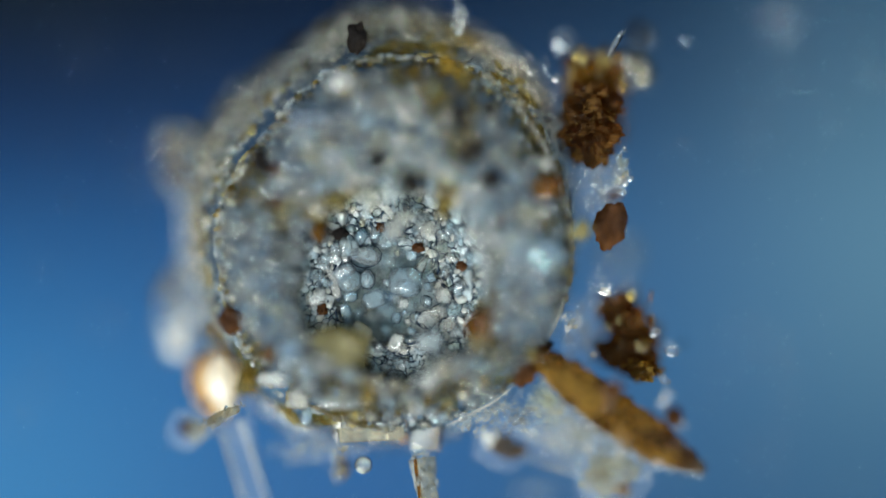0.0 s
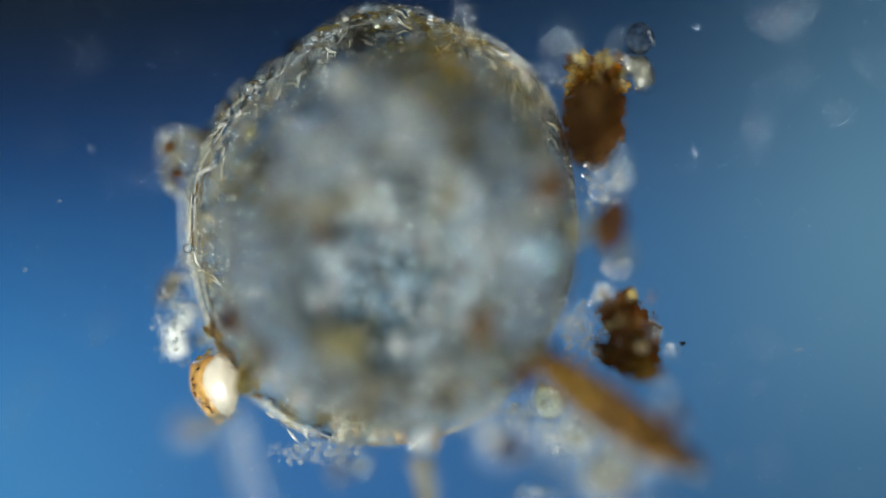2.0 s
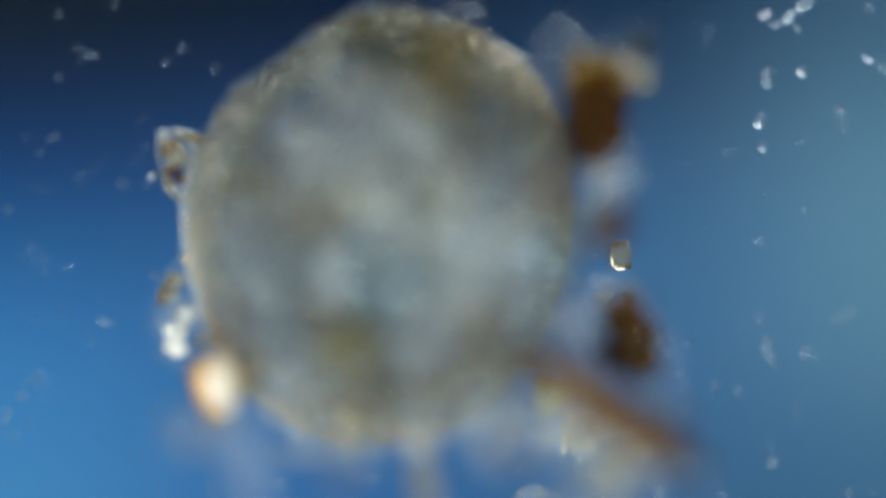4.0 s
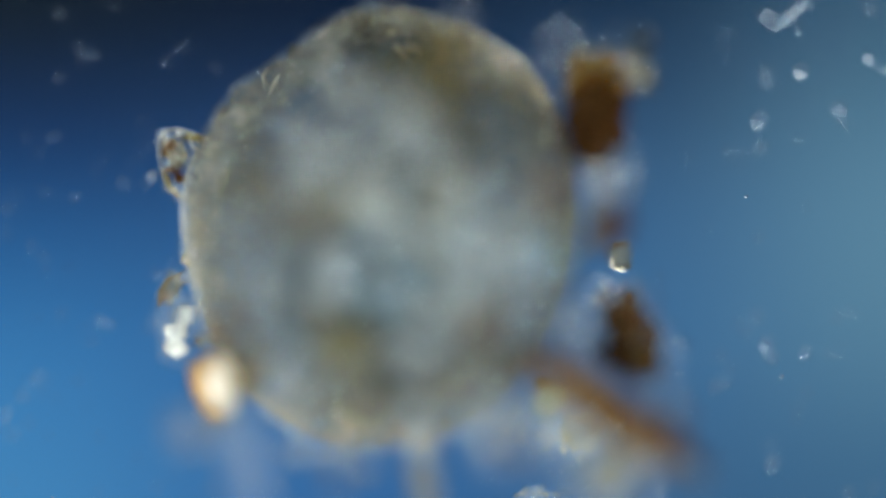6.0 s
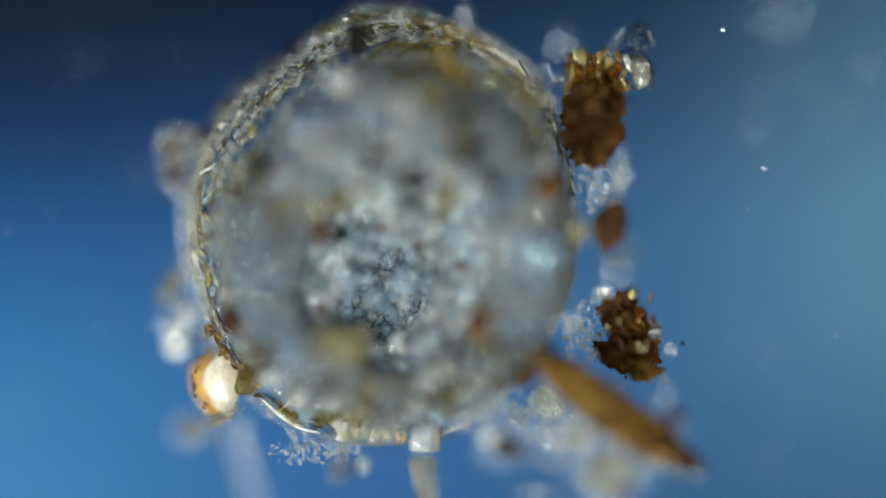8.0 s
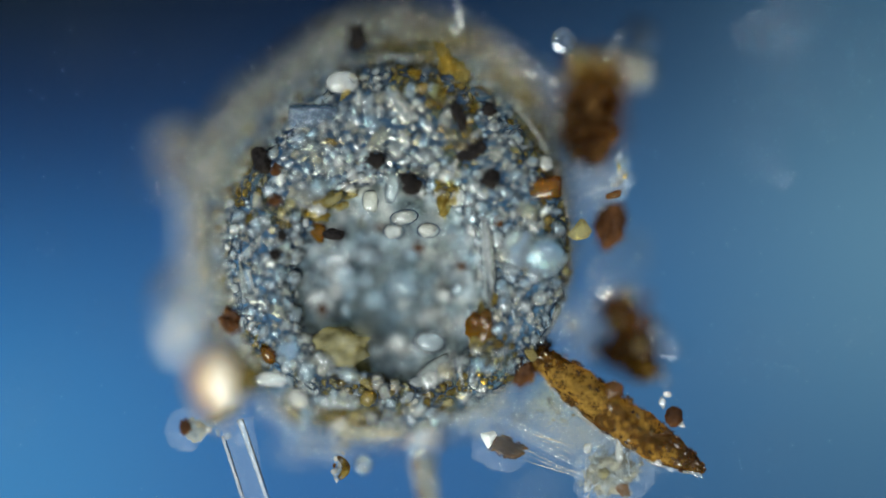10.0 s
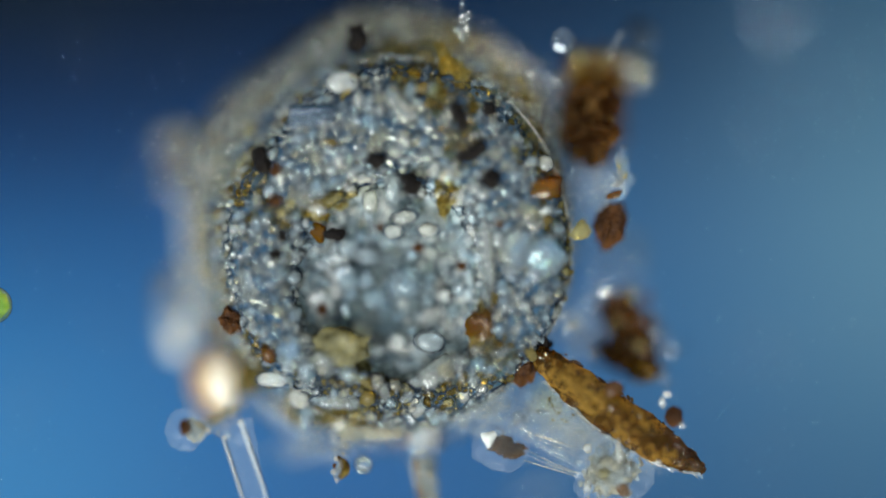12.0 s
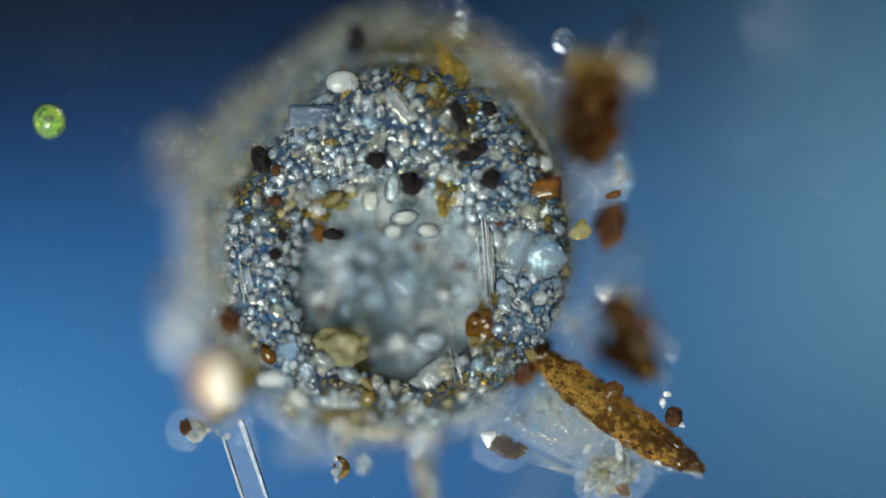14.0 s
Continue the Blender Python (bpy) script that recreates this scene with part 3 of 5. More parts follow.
def strand_mesh(name, strands, sides=5):
    """Many thin curved strands joined into one mesh: the points and the radius in the middle of each."""
    verts, faces, base = [], [], 0
    turn = np.linspace(0, 2 * math.pi, sides, endpoint=False)
    for pts, r in strands:
        pts = np.array(pts)
        along = np.gradient(pts, axis=0)
        side = np.cross(along, (0.0, 0.0, 1.0))
        side /= np.linalg.norm(side, axis=1)[:, None] + 1e-9
        n = len(pts)
        fat = r * np.sin(math.pi * (0.06 + 0.88 * np.arange(n) / (n - 1))) ** 0.6
        ring = pts[:, None] + fat[:, None, None] * (np.cos(turn)[None, :, None] * side[:, None] + np.sin(turn)[None, :, None] * np.array((0.0, 0.0, 0.8)))
        verts.append(ring.reshape(-1, 3))
        for i in range(n - 1):
            faces += [[base + i * sides + k, base + i * sides + (k + 1) % sides, base + (i + 1) * sides + (k + 1) % sides, base + (i + 1) * sides + k] for k in range(sides)]
        faces += [[base + k for k in range(sides)], [base + (n - 1) * sides + k for k in reversed(range(sides))]]
        base += n * sides
    me = bpy.data.meshes.new(name)
    me.from_pydata(np.concatenate(verts).tolist(), [], faces)
    me.polygons.foreach_set("use_smooth", [True] * len(faces))
    return me


def build_rim_lines():
    """Long growth lines of cement that run round the shell's side."""
    rng = random.Random(15)
    for i in range(40):
        u, q0, span = (rng.uniform(0.235, 0.285) if i % 2 else rng.uniform(0.22, 0.43)), rng.uniform(0, 2 * math.pi), rng.uniform(0.3, 1.0)
        slope = rng.uniform(-0.02, 0.02)
        pts, rad = [], []
        for k in range(25):
            f = k / 24
            uu, q = u + slope * f + 0.004 * math.sin(f * 9 + i), q0 + span * f
            pts.append(shell_point(uu, q) + shell_normal(uu, q) * 0.011)
            rad.append(rng.uniform(1.4, 2.6) / SPAN * math.sin(math.pi * (0.04 + 0.92 * f)) ** 0.5)
        part("growth_line", tube_bm(pts, rad, 6), rng.choice((M_FIBRE, M_MILKY)), shell, "", shell_home)


build_rim_lines()


def build_wall_ridges():
    """Smooth pale ridges of bare cement along both flanks of the shell."""
    for u, q0, q1, r in ((0.285, 68, 2, 1.8), (0.300, 72, 8, 2.2), (0.322, 64, 14, 1.8), (0.270, 128, 196, 2.6), (0.290, 138, 205, 3.0), (0.262, 150, 210, 2.4), (0.250, 30, -25, 2.6), (0.258, 205, 262, 2.4)):
        pts = []
        for k in range(37):
            q = radians(q0 + (q1 - q0) * k / 36)
            pts.append(shell_point(u + 0.004 * math.sin(k * 0.4), q) + shell_normal(u, q) * 0.010)
        part("wall_ridge", tube_bm(pts, [r / SPAN * math.sin(math.pi * (0.06 + 0.88 * k / 36)) ** 0.4 for k in range(37)], 8), M_RIDGE, shell, "smooth pale cement ridge", shell_home)


build_wall_ridges()


def build_wall_folds():
    """Short crossing folds of cement on the outside of the wall, each with a painted shaded side."""
    rng = random.Random(38)
    folds = {"pale": [], "buff": [], "dark": []}
    for q0, q1, u0, u1, n in ((112, 150, 0.235, 0.335, 90), (150, 222, 0.235, 0.320, 90), (-25, 78, 0.235, 0.350, 130), (78, 112, 0.240, 0.340, 60), (222, 262, 0.24, 0.30, 30)):
        for i in range(n):
            u, q = rng.uniform(u0, u1), radians(rng.uniform(q0, q1))
            span = rng.uniform(8, 30) / 360.0 * (1.5 if i % 4 == 0 else 1.0)
            lean = rng.choice((-1, 1)) * rng.uniform(0.02, 0.22) if i % 4 else rng.uniform(-0.02, 0.02)
            ph = rng.uniform(0, 6)
            pts, low = [], []
            r = rng.uniform(1.1, 2.4) / SPAN
            for g in np.linspace(-0.5, 0.5, 8):
                v, w = u + lean * span * g * 2 + 0.002 * math.sin(7 * g + ph), q + span * g
                p, nrm = shell_point(v, w), shell_normal(v, w)
                pts.append(p + nrm * 0.010)
                # The dark twin strand paints the fold's shaded flank.
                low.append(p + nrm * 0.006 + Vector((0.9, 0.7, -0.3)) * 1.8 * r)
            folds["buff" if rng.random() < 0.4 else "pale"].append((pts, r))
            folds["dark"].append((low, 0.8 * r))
    for kind, mat, label in (("pale", M_MILKY, "pale folds of cement"), ("buff", M_FIBRE, "buff folds of cement"), ("dark", M_EDGE_AND_GRAIN, "painted shaded sides of the folds")):
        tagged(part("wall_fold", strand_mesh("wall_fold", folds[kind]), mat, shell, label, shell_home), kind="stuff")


build_wall_folds()


def build_brown_seam():
    """The brown crumbly seam where the wall meets the large cream grain."""
    rng = random.Random(39)
    for i in range(34):
        f = i / 33
        a, b = 366 + 88 * f + rng.gauss(0, 6), 580 + 112 * f ** 1.15 + rng.gauss(0, 6)
        mat = rng.choice((M_FLAKE, M_FIBRE, M_OCHRE_GRAIN, M_STAIN))
        part("brown_flake", chip_with(mat, rng.randrange(36)), mat, shell, "brown flake of cement", shell_home @ Matrix.Translation(st(a, b, 0.295 + rng.gauss(0, 0.02)))
             @ pose(0, 0, 0, rng.uniform(-20, 20), rng.uniform(-20, 20), -52 + rng.gauss(0, 20)) @ Matrix.Diagonal((rng.uniform(18, 40) / SPAN, rng.uniform(9, 17) / SPAN, 0.014, 1)))


build_brown_seam()


def build_rim_fibres():
    """Fine tangled threads and scales round the shell's widest part."""
    rng = random.Random(5)
    poses = []
    for _ in range(140):
        u, q = rng.uniform(0.17, 0.33), rng.uniform(0, 2 * math.pi)
        p, nrm = shell_point(u, q), shell_normal(u, q)
        along = (shell_point(u, q + 0.02) - p).normalized()
        up = nrm.cross(along).normalized()
        basis = Matrix((along, up, nrm)).transposed().to_4x4()
        d = rng.uniform(8, 34) / SPAN
        poses.append(Matrix.Translation(p + nrm * rng.uniform(-0.002, 0.012)) @ basis @ pose(0, 0, 0, 0, 0, rng.gauss(0, 16)) @ Matrix.Diagonal((d, rng.uniform(2, 4.5) / SPAN, rng.uniform(2, 4) / SPAN, 1)))
    tagged(part("rim_fibre", heap_mesh("rim_fibre", poses, rng), M_FIBRE, shell, "", shell_home), kind="stuff")


build_rim_fibres()


def build_rim_grains():
    """Two bands of small grains that stand out from the shoulder of the shell."""
    rng = random.Random(77)
    clear, stained = [], []
    for q0, q1, u0, u1, n in ((-20, 78, 0.385, 0.418, 200), (120, 215, 0.380, 0.418, 190), (122, 190, 0.318, 0.345, 150), (70, 125, 0.255, 0.31, 130)):
        for _ in range(n):
            u, q = rng.uniform(u0, u1), radians(rng.uniform(q0, q1))
            d = rng.uniform(6, 15) / SPAN
            p = shell_point(u, q) + shell_normal(u, q) * rng.uniform(0.0, 0.016)
            m = Matrix.Translation(p) @ turned(rng) @ Matrix.Diagonal((d * rng.uniform(0.9, 1.8), d, d * 0.8, 1))
            (stained if rng.random() < 0.28 else clear).append(m)
    tagged(part("rim_grain_layer", heap_mesh("rim_grain_layer", clear, rng), M_CLEAR_FINE, shell, "", shell_home), kind="stuff")
    tagged(part("rim_grain_layer", heap_mesh("rim_grain_layer", stained, rng), M_OCHRE, shell, "", shell_home), kind="stuff")


build_rim_grains()


def lining_point(f, q):
    """A point of the shell's inner lining: a bowl inside the widest part, f from its middle (0) to the wall (1)."""
    p = shell_point(0.235, q)
    mid = st(668, 400, 0)
    z = 0.085 + 0.135 * min(max((f - 0.62) / 0.36, 0.0), 1.0) ** 0.8
    return Vector((mid.x + (p.x - mid.x) * f, mid.y + (p.y - mid.y) * f, z))


def build_lining():
    """Wrinkles, scales and fine crumbs of the lining, seen through the clear upper wall."""
    rng = random.Random(33)
    bright, dark, bold_folds = [], [], []
    for i in range(330):
        # Bold wrinkles lie in one layer on the dented flank, fainter ones all round.
        bold = i < 150
        q = radians(rng.uniform(*((128, 218), (128, 218), (20, 75), (75, 128))[i % 4])) if bold else rng.uniform(0, 2 * math.pi)
        f = 1.0 - (0.20 if bold else 0.36) * rng.random() ** 1.2
        span, lean = rng.uniform(8, 46) / 360.0, rng.gauss(0, 0.30)
        wave, ph = rng.uniform(0.0, 0.004), rng.uniform(0, 6)
        lift = (0.152 if i % 3 else 0.188) + rng.gauss(0, 0.006) - lining_point(f, q).z if bold else rng.gauss(0, 0.010)
        pts = []
        for k in range(8):
            g = k / 7
            p = lining_point(min(f + lean * span * (g - 0.5) * 3 + wave * math.sin(g * 7 + ph), 0.992), q + span * (g - 0.5))
            pts.append(p + Vector((0, 0, lift)))
        r = (rng.uniform(1.5, 3.0) if bold else rng.uniform(0.8, 1.6)) / SPAN
        (bold_folds if bold and i % 5 else bright).append((pts, r))
        # A dark strand beside each wrinkle paints its side away from the light.
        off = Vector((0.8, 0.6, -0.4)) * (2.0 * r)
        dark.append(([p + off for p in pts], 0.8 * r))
    # A second layer of folds higher up, dense on the dented flank, with ochre crumbs between.
    for i in range(230):
        q = radians(rng.uniform(*((104, 160), (150, 222), (10, 80), (75, 110))[i % 4]))
        f, span, lean, ph = rng.uniform(0.845, 0.985), rng.uniform(7, 34) / 360.0, rng.choice((-1, 1)) * rng.uniform(0.1, 0.5), rng.uniform(0, 6)
        z, r = 0.262 + rng.gauss(0, 0.022), rng.uniform(1.0, 2.5) / SPAN
        pts = []
        for g in np.linspace(-0.5, 0.5, 8):
            p = lining_point(min(f + lean * span * g * 2 + 0.004 * math.sin(7 * g + ph), 0.99), q + span * g)
            pts.append(Vector((p.x, p.y, z)))
        bold_folds.append((pts, r))
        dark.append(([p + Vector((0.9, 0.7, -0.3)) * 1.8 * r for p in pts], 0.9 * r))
    for k, (mat, label) in enumerate(((M_WHITE, "bright folds of the shell's lining"), (M_FIBRE, "buff folds of the shell's lining"), (M_MILKY, "clear folds of the shell's lining"))):
        tagged(part("lining_fold", strand_mesh("lining_fold", bold_folds[k::3]), mat, shell, label, shell_home), kind="stuff")
    tagged(part("lining_wrinkle", strand_mesh("lining_wrinkle", bright), M_WRINKLE, shell, "pale wrinkles of the shell's lining", shell_home), kind="stuff")
    tagged(part("lining_furrow", strand_mesh("lining_furrow", dark), M_EDGE_AND_GRAIN, shell, "painted shaded sides of the lining's wrinkles", shell_home), kind="stuff")
    clear, ochre = [], []
    for i in range(600):
        q = rng.uniform(0, 2 * math.pi) if i % 3 else rng.uniform(0.3, 2.6)
        p = lining_point(0.985 - 0.40 * rng.random() ** 1.5, q) + Vector((0, 0, rng.gauss(0, 0.014)))
        d = rng.uniform(3, 9) / SPAN
        m = Matrix.Translation(p) @ turned(rng) @ Matrix.Diagonal((d * rng.uniform(1, 2), d, d * 0.7, 1))
        (ochre if noise.noise(p * 5.5) > 0.06 else clear).append(m)
    tagged(part("lining_crumb", heap_mesh("lining_crumb", clear, rng), M_WRINKLE, shell, "", shell_home), kind="stuff")
    tagged(part("lining_crumb", heap_mesh("lining_crumb", ochre, rng), M_OCHRE, shell, "", shell_home), kind="stuff")


build_lining()


def build_flange():
    """A clear lip of wall at the shell's spined end, with splinters beside it."""
    lip = [st(458 + 108 * g, 704 + 62 * math.sin(1.5 * g), 0.315) for g in [k / 15 for k in range(16)]]
    part("lip", strand_mesh("lip", [(lip, 5.0 / SPAN)], 10), M_MILKY, shell, "clear curved lip", shell_home)
    # Dark strand that paints the lip's shaded side.
    part("lip", strand_mesh("lip", [([p + Vector((0.014, 0.016, -0.006)) for p in lip], 3.0 / SPAN)], 8), M_EDGE_AND_GRAIN, shell, "painted dark side of the lip", shell_home)
    for a, b, da, db in ((518, 772, 18, 22), (540, 768, 10, 18), (478, 735, 14, 10)):
        pts = [st(a + da * (g - 0.5), b + db * (g - 0.5), 0.268) for g in (0, 0.25, 0.5, 0.75, 1)]
        part("splinter", strand_mesh("splinter", [(pts, 3.2 / SPAN)], 8), M_MILKY, shell, "clear splinter", shell_home)


build_flange()


def build_foot_grains():
    """Upright ochre and clear grains set in the wall of the shell's spined end."""
    rng = random.Random(73)
    for i in range(64):
        a, b = rng.uniform(585, 745), rng.uniform(692, 776)
        w, h = rng.uniform(7, 14), rng.uniform(14, 32)
        mat = rng.choice((M_HONEY, M_HONEY, M_FLAKE, M_WHITE, M_AMBER, M_WHITE))
        part("foot_grain", chip_with(mat, rng.randrange(36)), mat, shell, "", shell_home @ Matrix.Translation(st(a, b, 0.315 + rng.gauss(0, 0.030)))
             @ pose(0, 0, 0, rng.uniform(-15, 15), rng.uniform(-15, 15), rng.gauss(0, 14)) @ Matrix.Diagonal((w / SPAN, h / SPAN, w / SPAN, 1)))


build_foot_grains()


def build_platelets():
    """Rows of clear platelets and beads set along the shell's flanks."""
    rng = random.Random(44)
    rows = ((0.322, 146, 3.1, 17, 12, 20), (0.385, 102, 2.0, 58, 7, 15), (0.378, -24, 2.3, 46, 7, 17), (0.392, 60, 2.6, 18, 8, 16), (0.372, 196, 3.0, 14, 7, 13))
    for level, start, step, count, low, high in rows:
        for i in range(count):
            q = radians(start + step * i + rng.uniform(-0.9, 0.9))
            u = level + rng.uniform(-0.008, 0.008)
            p = shell_point(u, q) + shell_normal(u, q) * 0.008
            long = rng.uniform(low, high) if i % 5 else 1.8 * high
            wide = rng.uniform(0.6, 0.8) * low + 2
            m = shell_home @ Matrix.Translation(p) @ pose(0, 0, 0, 0, 0, math.degrees(q) + 90 + rng.gauss(0, 12))
            mat = rng.choice((M_CLEAR, M_CLEAR, M_CLEAR, M_THIN, M_OCHRE_GRAIN))
            ob = part("platelet", block_bm(rng, (long / SPAN, wide / SPAN, 10 / SPAN), 0.24), mat, shell, "", m)
            # Ring that paints the platelet's dark outline.
            part("seam", ring_mesh("seam", [(Matrix.Diagonal((1.02 * long / SPAN, 1.06 * wide / SPAN, 6 / SPAN, 1)), 0.12)], 16), M_EDGE_AND_GRAIN, ob)


build_platelets()


def build_splinters():
    """Long clear splinters laid side by side in the shell's rim."""
    rng = random.Random(12)
    for a0, b0, a1, b1, n in ((852, 372, 866, 556, 7), (448, 420, 470, 372, 4), (470, 372, 452, 430, 3), (890, 500, 936, 560, 4), (664, 152, 690, 196, 3), (700, 160, 740, 214, 3), (424, 470, 440, 540, 3), (800, 600, 816, 700, 3)):
        for _ in range(n):
            x, y, g, h = rng.gauss(0, 7), rng.gauss(0, 6), rng.uniform(0, 0.35), rng.uniform(0.65, 1)
            pts = [st(a0 + (a1 - a0) * f + x, b0 + (b1 - b0) * f + y, 0.512 + 0.004 * math.sin(5 * f + x)) for f in np.linspace(g, h, 7)]
            r = rng.uniform(1.6, 3.4) / SPAN
            ob = part("splinter", strand_mesh("splinter", [(pts, r)], 7), M_MILKY if rng.random() < 0.6 else M_CLEAR, shell, "long clear splinter", shell_home)
            # Shaded side of the splinter, painted as a thin dark strand.
            part("seam", strand_mesh("seam", [([p + Vector((1.0, 0.5, -1.2)) * r for p in pts], 0.6 * r)], 5), M_EDGE_AND_GRAIN, ob)


build_splinters()


def build_mouth_grains():
    """Rounded clear grains along the upper wall of the mouth."""
    rng = random.Random(61)
    forms = {}
    for mat in (M_CLEAR, M_MILKY, M_BLUE):
        for k in range(4):
            bm = lump_bm((1, 1, 1), 30 + k, 0.20, 1.4, 3)
            for f in bm.faces:
                f.smooth = True
            forms[mat.name, k] = mesh_of(bm, "rounded_grain")
            forms[mat.name, k].materials.append(mat)
    painted_edges, taken = [], []
    for _ in range(900):
        u, q = rng.uniform(0.578, 0.668), rng.uniform(0, 2 * math.pi)
        p, d = shell_point(u, q), rng.uniform(17, 36)
        if any((p - o).length < 0.46 * (d + e) / SPAN for o, e in taken):
            continue
        taken.append((p, d))
        w, h, turn = d * rng.uniform(1.0, 1.35), d * rng.uniform(0.75, 1.0), rng.uniform(0, 360)
        p = p + Vector((0, 0, 0.2 * d / SPAN))
        mat = rng.choice((M_CLEAR, M_CLEAR, M_MILKY, M_BLUE))
        part("rounded_grain", forms[mat.name, rng.randrange(4)], mat, shell, "", shell_home @ Matrix.Translation(p) @ pose(0, 0, 0, rng.uniform(-15, 15), rng.uniform(-15, 15), turn) @ Matrix.Diagonal((w / SPAN, h / SPAN, 0.7 * d / SPAN, 1)))
        # Refraction's dark outline, drawn as a ring round the grain.
        painted_edges.append((Matrix.Translation(p - Vector((0, 0, 0.05 * d / SPAN))) @ pose(0, 0, 0, 0, 0, turn) @ Matrix.Diagonal((w / SPAN, h / SPAN, 0.4 * d / SPAN, 1)), 1.3 / d))
    tagged(part("mouth_seam", ring_mesh("mouth_seam", painted_edges, 16), M_EDGE_AND_GRAIN, shell, "dark refracted outlines painted round the mouth's grains", shell_home), kind="stuff")


build_mouth_grains()


def build_mouth_plug():
    """The mosaic of angular grains that closes the mouth, and the upright blocks below it."""
    rng = random.Random(62)
    painted_edges, taken = [], []
    for a, b, w, h, z, tries, low, high in ((690, 505, 150, 165, 0.398, 900, 14, 32), (690, 520, 145, 165, 0.402, 1100, 8, 15), (615, 700, 118, 44, 0.404, 160, 18, 30)):
        for _ in range(tries):
            f, q = math.sqrt(rng.random()), rng.uniform(0, 2 * math.pi)
            x, y, d = a + w * f * math.cos(q), b + h * f * math.sin(q), rng.uniform(low, high)
            if any((x - o) ** 2 + (y - p) ** 2 < (0.50 * (d + e)) ** 2 for o, p, e in taken):
                continue
            taken.append((x, y, d))
            upright = b > 600
            size = (d * rng.uniform(0.8, 1.0), d * (rng.uniform(1.3, 1.7) if upright else rng.uniform(0.8, 1.3)), 0.7 * d)
            turn = rng.gauss(0, 7) if upright else rng.uniform(0, 360)
            # Over the well in the mouth's floor half of the grains lie deeper.
            deep = ((x - 668) / 96) ** 2 + ((y - 512) / 88) ** 2 < 1 and rng.random() < 0.55
            p = st(x, y, (0.340 if deep else z) + rng.gauss(0, 0.006))
            mat = rng.choice((M_CLEAR, M_CLEAR, M_CLEAR, M_MILKY, M_BLUE, M_OCHRE_GRAIN if upright else M_BLUE))
            bm = block_bm(rng, [v / SPAN for v in size], 0.2, 0.16) if upright or rng.random() < 0.5 else scaled(grain_bm(rng, 14, 0.5), [1.1 * v for v in size])
            part("mosaic_grain", bm, mat, shell, "", shell_home @ Matrix.Translation(p) @ pose(0, 0, 0, rng.uniform(-12, 12), rng.uniform(-12, 12), turn))
            # A ring paints the dark refracted edge of each mosaic grain.
            painted_edges.append((Matrix.Translation(p) @ pose(0, 0, 0, 0, 0, turn) @ Matrix.Diagonal((1.04 * size[0] / SPAN, 1.04 * size[1] / SPAN, 0.4 * d / SPAN, 1)), 1.0 / d))
    tagged(part("mouth_seam", ring_mesh("mouth_seam", painted_edges, 12), M_EDGE_AND_GRAIN, shell, "dark refracted outlines painted round the mouth's grains", shell_home), kind="stuff")


build_mouth_plug()


def build_wall_beads():
    """Small clear bubbles and beads that stick to the shell's widest part."""
    for i, (a, b, d, z) in enumerate(((520, 113, 40, .266), (553, 76, 26, .27), (587, 72, 18, .27), (622, 66, 22, .268), (645, 45, 26, .262), (672, 42, 24, .264), (765, 57, 22, .268), (440, 158, 22, .258),
                                      (462, 140, 18, .262), (868, 118, 24, .19), (884, 136, 18, .16), (430, 300, 22, .17), (376, 356, 16, .25), (352, 404, 14, .262), (332, 440, 14, .262), (884, 128, 14, .15))):
        bead = part("bead", ball_bm((d / SPAN, d / SPAN, 0.9 * d / SPAN)), M_THIN, shell, "small clear bead", shell_home @ Matrix.Translation(st(a, b, z)))
        # The bead's dark refracted border is painted as a ring.
        part("seam", ring_mesh("seam", [(Matrix.Diagonal((0.96 * d / SPAN, 0.96 * d / SPAN, 0.2 * d / SPAN, 1)), 1.6 / d)], 24), M_EDGE_AND_GRAIN, bead)


build_wall_beads()


